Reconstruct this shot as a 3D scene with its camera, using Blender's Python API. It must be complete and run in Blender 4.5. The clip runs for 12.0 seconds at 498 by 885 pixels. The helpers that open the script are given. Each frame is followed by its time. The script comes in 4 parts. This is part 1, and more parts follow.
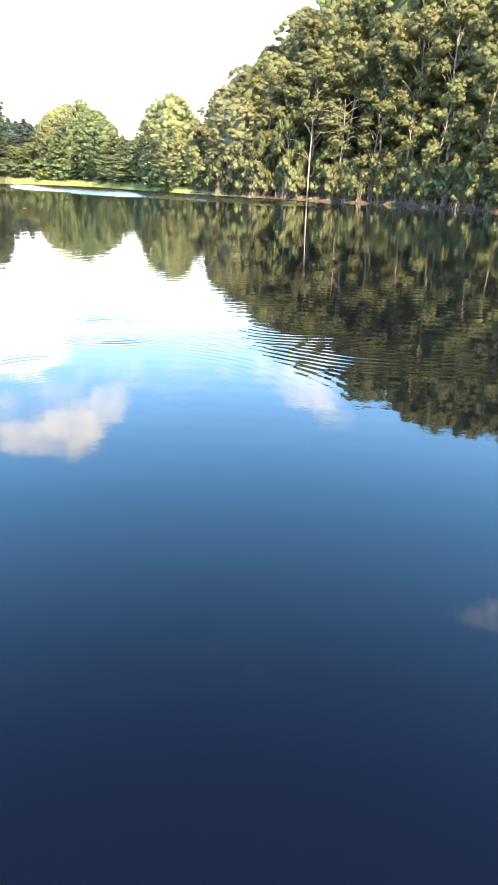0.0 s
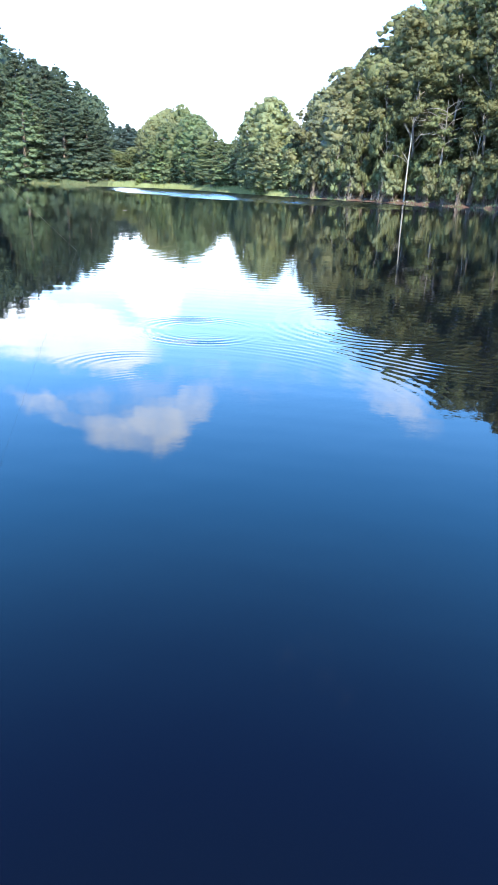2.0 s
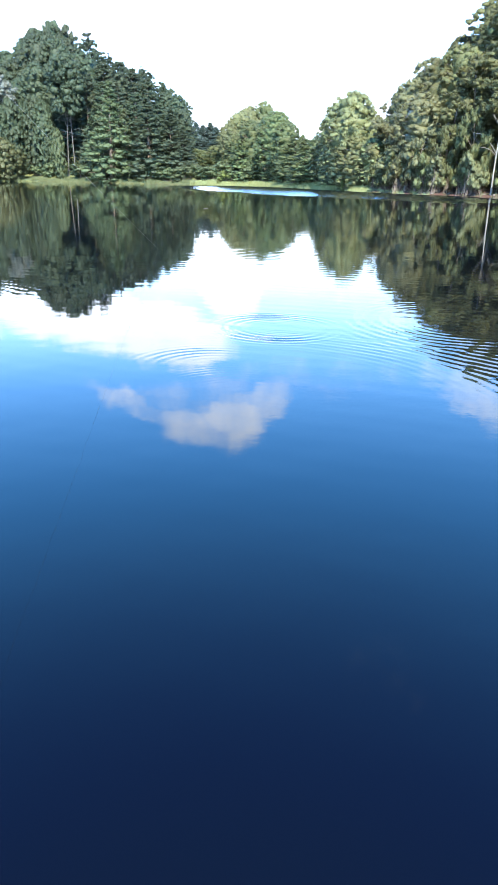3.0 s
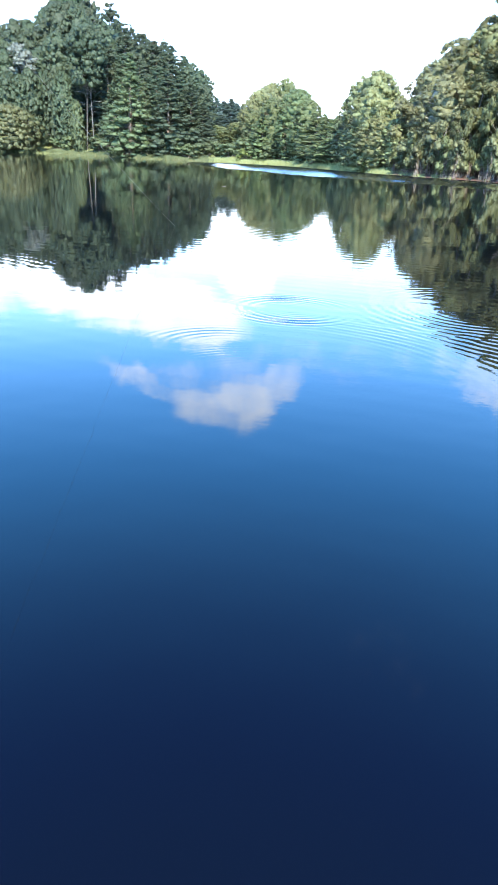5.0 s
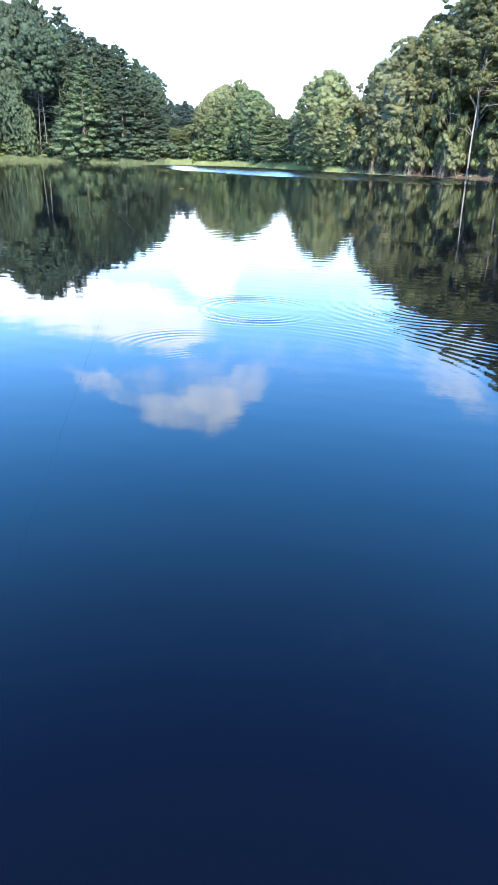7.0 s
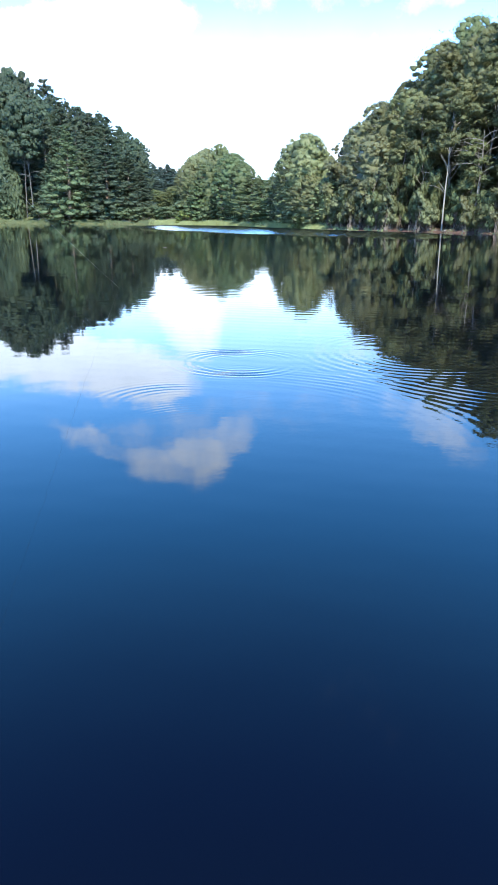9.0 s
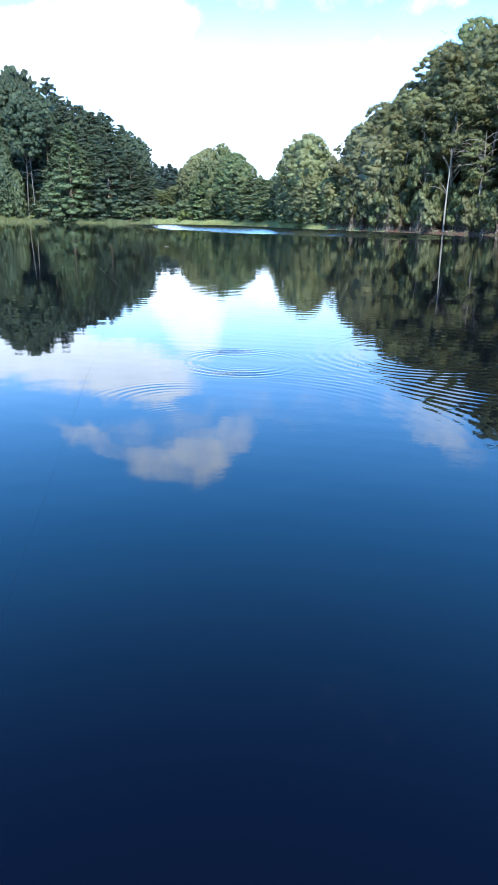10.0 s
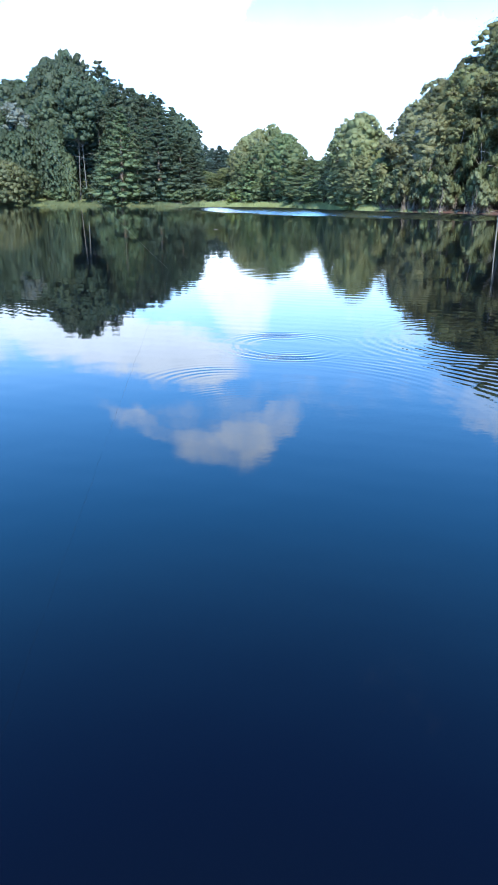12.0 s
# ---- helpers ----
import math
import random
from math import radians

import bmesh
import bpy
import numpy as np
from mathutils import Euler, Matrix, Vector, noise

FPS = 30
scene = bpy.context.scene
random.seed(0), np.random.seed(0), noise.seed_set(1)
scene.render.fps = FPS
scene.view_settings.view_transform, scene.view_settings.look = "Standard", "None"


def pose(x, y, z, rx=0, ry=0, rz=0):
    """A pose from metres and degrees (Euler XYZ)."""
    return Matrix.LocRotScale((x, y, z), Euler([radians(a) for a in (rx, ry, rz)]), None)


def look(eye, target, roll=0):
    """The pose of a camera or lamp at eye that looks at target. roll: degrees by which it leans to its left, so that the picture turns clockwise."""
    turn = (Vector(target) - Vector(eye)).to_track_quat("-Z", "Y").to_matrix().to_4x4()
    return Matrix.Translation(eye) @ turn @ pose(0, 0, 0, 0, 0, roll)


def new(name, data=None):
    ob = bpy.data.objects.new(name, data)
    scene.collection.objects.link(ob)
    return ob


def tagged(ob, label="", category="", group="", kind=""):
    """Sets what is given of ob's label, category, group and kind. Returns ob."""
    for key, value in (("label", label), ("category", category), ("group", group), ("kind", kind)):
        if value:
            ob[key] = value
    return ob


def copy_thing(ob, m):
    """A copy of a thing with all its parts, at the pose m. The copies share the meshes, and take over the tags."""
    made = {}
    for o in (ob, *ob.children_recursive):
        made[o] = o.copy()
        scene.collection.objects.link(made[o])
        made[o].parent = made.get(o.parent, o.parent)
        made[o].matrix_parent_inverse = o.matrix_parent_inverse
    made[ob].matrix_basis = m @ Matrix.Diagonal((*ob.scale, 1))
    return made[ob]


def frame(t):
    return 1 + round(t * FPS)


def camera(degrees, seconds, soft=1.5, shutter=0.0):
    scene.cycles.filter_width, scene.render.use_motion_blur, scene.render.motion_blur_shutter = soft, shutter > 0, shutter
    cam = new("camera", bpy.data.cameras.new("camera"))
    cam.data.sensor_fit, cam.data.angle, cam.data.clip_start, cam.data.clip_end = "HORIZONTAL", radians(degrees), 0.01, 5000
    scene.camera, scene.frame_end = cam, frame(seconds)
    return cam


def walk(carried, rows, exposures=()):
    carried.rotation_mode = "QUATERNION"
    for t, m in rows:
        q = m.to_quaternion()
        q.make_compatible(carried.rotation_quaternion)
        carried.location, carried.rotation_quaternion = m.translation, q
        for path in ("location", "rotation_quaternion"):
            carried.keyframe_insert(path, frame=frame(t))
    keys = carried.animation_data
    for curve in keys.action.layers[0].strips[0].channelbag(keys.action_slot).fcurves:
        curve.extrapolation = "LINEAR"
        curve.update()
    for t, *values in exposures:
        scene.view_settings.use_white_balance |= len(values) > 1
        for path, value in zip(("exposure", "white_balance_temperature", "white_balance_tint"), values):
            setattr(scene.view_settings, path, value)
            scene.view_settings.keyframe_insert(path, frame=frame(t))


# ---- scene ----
cam = camera(40.76, 12.0)
EYE = (0.0, 0.0, 1.6)
# seconds, yaw, pitch, roll in degrees
PATH = [
    (0.0, -11.31, -21.17, -1.99),
    (0.5, -9.98, -20.49, -1.47),
    (1.0, -8.01, -19.57, -1.76),
    (1.5, -5.82, -20.23, -1.70),
    (2.0, -3.71, -21.21, -2.00),
    (2.5, -1.17, -22.05, -2.04),
    (3.0, 2.70, -21.61, -0.89),
    (3.2, 3.55, -23.99, -0.65),
    (4.8, 4.77, -24.07, -2.79),
    (5.0, 4.25, -23.24, -2.42),
    (5.5, 3.07, -23.44, -1.66),
    (6.0, 2.14, -22.18, -1.67),
    (6.5, 1.80, -22.87, -1.68),
    (6.7, 0.63, -23.27, -1.27),
    (8.3, 2.58, -19.98, -0.28),
    (8.5, 0.98, -19.63, 0.19),
    (9.0, -0.69, -18.63, -0.23),
    (9.5, 0.00, -17.55, -0.25),
    (10.0, -0.56, -18.65, -0.60),
    (10.5, -0.78, -18.99, -0.27),
    (11.0, 0.92, -18.06, 0.21),
    (11.5, 3.11, -18.46, 0.15),
    (12.0, 3.44, -20.04, -0.09),
]
walk(cam, [(t, pose(*EYE, 90 + pitch, roll, yaw)) for t, yaw, pitch, roll in PATH],
     exposures=[(0.0, 2.38, 8900, 14), (0.5, 1.88, 7600, 12), (1.0, 1.68, 6700, 10), (2.0, 1.8, 6200, 10), (3.2, 1.82, 6200, 10), (4.8, 1.92, 6150, 10), (5.5, 1.92, 6150, 10),
                (6.7, 1.78, 6150, 10), (8.4, 1.4, 5950, 9), (12.0, 1.2, 5700, 8)])

# ---------------------------------------------------------------- light
SUN_AZ, SUN_EL = -168.0, 48.0          # degrees; the bearing counts from straight ahead towards the left


def bearing(az, dist, z=0.0):
    """The place at a bearing (degrees, left of straight ahead) and distance from the eye."""
    a = radians(az)
    return Vector((-dist * math.sin(a), dist * math.cos(a), z))


sun = new("sun", bpy.data.lights.new("sun", "SUN"))
sun.data.energy, sun.data.angle, sun.data.color = 5.0, radians(0.6), (1.0, 0.92, 0.78)
sun.matrix_basis = look(bearing(SUN_AZ, 100 * math.cos(radians(SUN_EL)), 100 * math.sin(radians(SUN_EL))), (0, 0, 0))


class Nodes:
    """Short-hand for building node trees."""

    def __init__(self, tree):
        self.tree = tree
        tree.nodes.clear()

    def add(self, kind, **sets):
        node = self.tree.nodes.new(kind)
        for key, value in sets.items():
            setattr(node, key, value)
        return node

    def link(self, a, b):
        self.tree.links.new(a, b)

    def put(self, socket, value):
        if isinstance(value, bpy.types.NodeSocket):
            self.link(value, socket)
        elif value is not None:
            socket.default_value = value

    def math(self, op, a, b=None, c=None, clamp=False):
        node = self.add("ShaderNodeMath", operation=op, use_clamp=clamp)
        for socket, value in zip(node.inputs, (a, b, c)):
            self.put(socket, value)
        return node.outputs[0]

    def noise(self, vector, scale, detail=4.0, rough=0.55):
        node = self.add("ShaderNodeTexNoise")
        self.put(node.inputs["Vector"], vector)
        node.inputs["Scale"].default_value = scale
        node.inputs["Detail"].default_value = detail
        node.inputs["Roughness"].default_value = rough
        return node

    def mix(self, factor, a, b, blend="MIX"):
        node = self.add("ShaderNodeMix", data_type="RGBA", blend_type=blend)
        self.put(node.inputs["Factor"], factor)
        self.put(node.inputs["A"], a)
        self.put(node.inputs["B"], b)
        return node.outputs["Result"]

    def span(self, value, lo, hi, out_lo=0.0, out_hi=1.0, smooth=True):
        node = self.add("ShaderNodeMapRange", interpolation_type="SMOOTHSTEP" if smooth else "LINEAR")
        for socket, v in zip(node.inputs, (value, lo, hi, out_lo, out_hi)):
            self.put(socket, v)
        return node.outputs[0]


world = bpy.data.worlds.new("sky")
scene.world = world
world.use_nodes = True
n = Nodes(world.node_tree)
sky = n.add("ShaderNodeTexSky", sky_type="NISHITA", sun_disc=False)
sky.sun_elevation, sky.sun_rotation = radians(SUN_EL), radians(-SUN_AZ)
sky.air_density, sky.dust_density, sky.ozone_density = 1.0, 0.3, 2.0
way = n.add("ShaderNodeTexCoord").outputs["Generated"]
xyz = n.add("ShaderNodeSeparateXYZ")
n.link(way, xyz.inputs[0])
warp_a = n.math("SUBTRACT", n.noise(way, 9.0, 6.0, 0.6).outputs["Fac"], 0.5)
warp_b = n.math("SUBTRACT", n.noise(way, 13.0, 6.0, 0.6).outputs["Fac"], 0.5)
sky_az = n.math("MULTIPLY", n.math("ARCTAN2", n.math("MULTIPLY", xyz.outputs[0], -1.0), xyz.outputs[1]), 57.29578)
sky_el = n.math("MULTIPLY", n.math("ARCSINE", xyz.outputs[2]), 57.29578)
tint = n.mix(n.span(sky_el, 12.0, 28.0), (0.88, 1.42, 1.86, 1.0), (0.55, 1.52, 2.14, 1.0))
tint = n.mix(n.span(sky_el, 28.0, 50.0), tint, (0.055, 0.50, 1.42, 1.0))
tint = n.mix(n.span(sky_el, 44.0, 60.0), tint, (0.045, 0.44, 1.18, 1.0))
blue = n.mix(1.0, sky.outputs[0], tint, "MULTIPLY")
az_w = n.math("ADD", sky_az, n.math("MULTIPLY", warp_a, 5.0))
el_w = n.math("ADD", sky_el, n.math("MULTIPLY", warp_b, 3.5))


def puff(az, el, half_az, half_el, amount=1.0, tilt=0.0):
    """The density of one cloud mass, highest in its heart; tilt lifts its left end, in degrees of height for each degree of bearing."""
    du = n.math("SUBTRACT", az_w, az)
    u = n.math("DIVIDE", du, half_az)
    v = n.math("DIVIDE", n.math("SUBTRACT", el_w, n.math("MULTIPLY_ADD", du, tilt, el)), half_el)
    d = n.math("SQRT", n.math("ADD", n.math("MULTIPLY", u, u), n.math("MULTIPLY", v, v)))
    return n.span(d, 1.42, 0.45, 0.0, amount)


CLOUDS = [
    puff(4.5, 6.5, 4.2, 5.5), puff(14.5, 11.4, 11.0, 2.5, 1.3, -0.17), puff(7.2, 13.0, 3.4, 2.2, 0.95), puff(28.0, 9.0, 8.0, 4.0),
    puff(-3.0, 4.5, 8.0, 3.6, 0.9), puff(-9.0, 9.0, 8.0, 4.0, 0.5),
    puff(12.5, 18.4, 4.6, 1.3, 0.50, -0.55), puff(13.6, 17.6, 1.6, 1.2, 0.62), puff(6.5, 20.4, 5.0, 1.7, 0.66, -0.15), puff(3.6, 20.0, 3.4, 2.4, 0.76), puff(0.8, 18.2, 2.4, 2.1, 0.6, 0.6), puff(7.0, 18.0, 6.5, 2.4, 0.40),
    puff(-16.5, 16.4, 5.0, 1.8, 0.60, -0.45), puff(-36.5, 33.0, 4.0, 1.6, 0.36), puff(-12.0, 40.0, 7.0, 5.0, 0.155), puff(-3.0, 15.5, 9.0, 2.2, 0.32),
    puff(-30.0, 9.0, 14.0, 6.0, 0.8), puff(48.0, 12.0, 14.0, 8.0),
    puff(100.0, 25.0, 25.0, 12.0, 0.7), puff(170.0, 18.0, 30.0, 9.0, 0.7), puff(-110.0, 22.0, 30.0, 10.0, 0.7),
]
cover = CLOUDS[0]
for cloud in CLOUDS[1:]:
    cover = n.math("MAXIMUM", cover, cloud)
wisp = n.math("SUBTRACT", n.noise(way, 19.0, 8.0, 0.66).outputs["Fac"], 0.5)
cover = n.span(n.math("MULTIPLY_ADD", wisp, n.math("MULTIPLY", n.span(cover, 0.0, 0.3), 0.95), cover), 0.12, 1.10, 0.0, 0.95)
haze = n.span(sky_el, 17.0, 0.0, 0.0, 0.85)
cover = n.math("MAXIMUM", cover, haze)
grain = n.noise(way, 22.0, 5.0, 0.6).outputs["Fac"]
white = n.mix(grain, (6.2, 6.8, 7.7, 1.0), (8.8, 9.4, 10.3, 1.0))
back = n.add("ShaderNodeBackground")
n.link(n.mix(cover, blue, white), back.inputs["Color"])
back.inputs["Strength"].default_value = 0.15
n.link(back.outputs[0], n.add("ShaderNodeOutputWorld").inputs["Surface"])

# ---------------------------------------------------------------- materials


def material(name):
    m = bpy.data.materials.new(name)
    m.use_nodes = True
    return m, Nodes(m.node_tree)


def leaf_material(name, dark, light, gloss=0.45, through_light=0.3):
    """Foliage: every leaf a little different, every tree too, with some light coming through."""
    m, k = material(name)
    geo = k.add("ShaderNodeNewGeometry")
    one = k.add("ShaderNodeObjectInfo")
    place = k.add("ShaderNodeTexCoord").outputs["Object"]
    patches = k.noise(place, 0.45, 3.0).outputs["Fac"]
    mottle = k.noise(place, 3.5, 4.0, 0.65).outputs["Fac"]
    tone = k.math("ADD", k.math("MULTIPLY", geo.outputs["Random Per Island"], 0.22), k.math("MULTIPLY", k.span(patches, 0.3, 0.7), 0.40))
    tone = k.math("ADD", tone, k.math("MULTIPLY", k.span(mottle, 0.35, 0.65), 0.38))
    colour = k.mix(tone, (*dark, 1), (*light, 1))
    shift = k.add("ShaderNodeHueSaturation")
    k.put(shift.inputs["Hue"], k.span(one.outputs["Random"], 0, 1, 0.485, 0.515, False))
    k.put(shift.inputs["Value"], k.span(one.outputs["Random"], 0, 1, 0.8, 1.2, False))
    k.link(colour, shift.inputs["Color"])
    body = k.add("ShaderNodeBsdfPrincipled")
    k.link(shift.outputs[0], body.inputs["Base Color"])
    body.inputs["Roughness"].default_value = gloss
    body.inputs["Specular IOR Level"].default_value = 0.3
    relief = k.add("ShaderNodeBump")
    relief.inputs["Strength"].default_value = 0.7
    relief.inputs["Distance"].default_value = 0.12
    k.link(k.noise(place, 6.0, 3.0, 0.6).outputs["Fac"], relief.inputs["Height"])
    k.link(relief.outputs[0], body.inputs["Normal"])
    glow = k.add("ShaderNodeBsdfTranslucent")
    k.link(shift.outputs[0], glow.inputs["Color"])
    both = k.add("ShaderNodeMixShader")
    both.inputs[0].default_value = through_light
    k.link(body.outputs[0], both.inputs[1])
    k.link(glow.outputs[0], both.inputs[2])
    k.link(both.outputs[0], k.add("ShaderNodeOutputMaterial").inputs["Surface"])
    return m


def plain_material(name, a, b, scale, rough=0.85, bump=0.02, stretch=(1, 1, 1)):
    """Bark, earth and stone: two tones in patches, fine grain, and relief."""
    m, k = material(name)
    place = k.add("ShaderNodeTexCoord").outputs["Object"]
    shape = k.add("ShaderNodeMapping")
    shape.inputs["Scale"].default_value = stretch
    k.link(place, shape.inputs[0])
    big = k.noise(shape.outputs[0], scale, 4.0).outputs["Fac"]
    fine = k.noise(shape.outputs[0], scale * 9, 4.0).outputs["Fac"]
    tone = k.math("ADD", k.math("MULTIPLY", k.span(big, 0.35, 0.65), 0.6), k.math("MULTIPLY", k.span(fine, 0.3, 0.7), 0.4))
    body = k.add("ShaderNodeBsdfPrincipled")
    k.link(k.mix(tone, (*a, 1), (*b, 1)), body.inputs["Base Color"])
    body.inputs["Roughness"].default_value = rough
    relief = k.add("ShaderNodeBump")
    relief.inputs["Distance"].default_value = bump
    k.link(fine, relief.inputs["Height"])
    k.link(relief.outputs[0], body.inputs["Normal"])
    k.link(body.outputs[0], k.add("ShaderNodeOutputMaterial").inputs["Surface"])
    return m


GUM_LEAF = leaf_material("gum_leaf", (0.108, 0.120, 0.050), (0.190, 0.198, 0.084), 0.55, 0.45)
GUM_LEAF_COOL = leaf_material("gum_leaf_cool", (0.100, 0.120, 0.052), (0.166, 0.186, 0.078), 0.6, 0.42)
WOOD_LEAF = leaf_material("wood_leaf", (0.042, 0.064, 0.036), (0.068, 0.092, 0.050), 0.55, 0.36)
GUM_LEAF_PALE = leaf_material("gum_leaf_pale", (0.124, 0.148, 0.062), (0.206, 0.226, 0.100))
GUM_LEAF_DULL = leaf_material("gum_leaf_dull", (0.100, 0.110, 0.052), (0.178, 0.184, 0.086))
SILVER_LEAF = leaf_material("silver_leaf", (0.13, 0.15, 0.118), (0.235, 0.255, 0.205))
PINE_NEEDLE = leaf_material("pine_needle", (0.046, 0.070, 0.042), (0.072, 0.098, 0.054), 0.55, 0.36)
PINE_NEEDLE_LIGHT = leaf_material("pine_needle_light", (0.098, 0.136, 0.055), (0.160, 0.202, 0.088), 0.5, 0.4)
CONE_NEEDLE = leaf_material("cone_needle", (0.070, 0.098, 0.046), (0.112, 0.142, 0.064), 0.55, 0.36)
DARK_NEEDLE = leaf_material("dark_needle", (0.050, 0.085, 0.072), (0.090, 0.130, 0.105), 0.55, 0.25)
LIME_NEEDLE = leaf_material("lime_needle", (0.090, 0.122, 0.032), (0.168, 0.210, 0.056), 0.5, 0.25)
WILLOW_LEAF = leaf_material("willow_leaf", (0.080, 0.098, 0.040), (0.140, 0.155, 0.066))
REED_PALE = leaf_material("reed_pale", (0.19, 0.215, 0.085), (0.36, 0.375, 0.17), 0.6, 0.35)
REED = leaf_material("reed", (0.10, 0.14, 0.060), (0.20, 0.235, 0.110), 0.6, 0.3)
BARK_PALE = plain_material("bark_pale", (0.17, 0.14, 0.10), (0.31, 0.265, 0.20), 0.8, 0.8, 0.01, (1, 1, 0.25))
BARK_BROWN = plain_material("bark_brown", (0.10, 0.075, 0.055), (0.26, 0.21, 0.16), 0.8, 0.9, 0.02, (1, 1, 0.25))
BARK_GREY = plain_material("bark_grey", (0.14, 0.125, 0.10), (0.29, 0.26, 0.21), 0.8, 0.85, 0.02, (1, 1, 0.25))
BARK_DARK = plain_material("bark_dark", (0.055, 0.040, 0.030), (0.15, 0.12, 0.09), 0.8, 0.9, 0.02, (1, 1, 0.25))
BARK_ASH = plain_material("bark_ash", (0.062, 0.060, 0.053), (0.130, 0.125, 0.110), 0.8, 0.9, 0.02, (1, 1, 0.25))
EARTH = plain_material("earth", (0.065, 0.032, 0.021), (0.150, 0.075, 0.048), 0.7, 0.95, 0.05)
STONE = plain_material("stone", (0.085, 0.068, 0.055), (0.20, 0.165, 0.135), 1.5, 0.9, 0.02)


def line_material():
    """Clear nylon: half of the light goes straight through."""
    m, k = material("nylon_line")
    body = k.add("ShaderNodeBsdfPrincipled")
    body.inputs["Base Color"].default_value = (0.80, 0.74, 0.60, 1)
    body.inputs["Roughness"].default_value = 0.35
    clear = k.add("ShaderNodeBsdfTransparent")
    both = k.add("ShaderNodeMixShader")
    both.inputs[0].default_value = 0.42
    k.link(clear.outputs[0], both.inputs[1])
    k.link(body.outputs[0], both.inputs[2])
    k.link(both.outputs[0], k.add("ShaderNodeOutputMaterial").inputs["Surface"])
    return m


LINE_MAT = line_material()


def ground_material():
    m, k = material("ground")
    place = k.add("ShaderNodeTexCoord").outputs["Object"]
    big = k.span(k.noise(place, 0.06, 4.0).outputs["Fac"], 0.4, 0.6)
    fine = k.noise(place, 2.2, 6.0, 0.65).outputs["Fac"]
    at = k.add("ShaderNodeSeparateXYZ")
    k.link(place, at.inputs[0])
    side = k.math("MULTIPLY_ADD", at.outputs[1], -0.13, at.outputs[0])
    big = k.math("MAXIMUM", k.math("MULTIPLY", big, 0.5), k.span(side, -3.0, 1.0))
    grass = k.mix(fine, (0.06, 0.085, 0.022, 1), (0.19, 0.20, 0.07, 1))
    litter = k.mix(fine, (0.030, 0.014, 0.008, 1), (0.085, 0.038, 0.021, 1))
    body = k.add("ShaderNodeBsdfPrincipled")
    k.link(k.mix(big, grass, litter), body.inputs["Base Color"])
    body.inputs["Roughness"].default_value = 0.95
    relief = k.add("ShaderNodeBump")
    relief.inputs["Distance"].default_value = 0.08
    k.link(fine, relief.inputs["Height"])
    k.link(relief.outputs[0], body.inputs["Normal"])
    k.link(body.outputs[0], k.add("ShaderNodeOutputMaterial").inputs["Surface"])
    return m


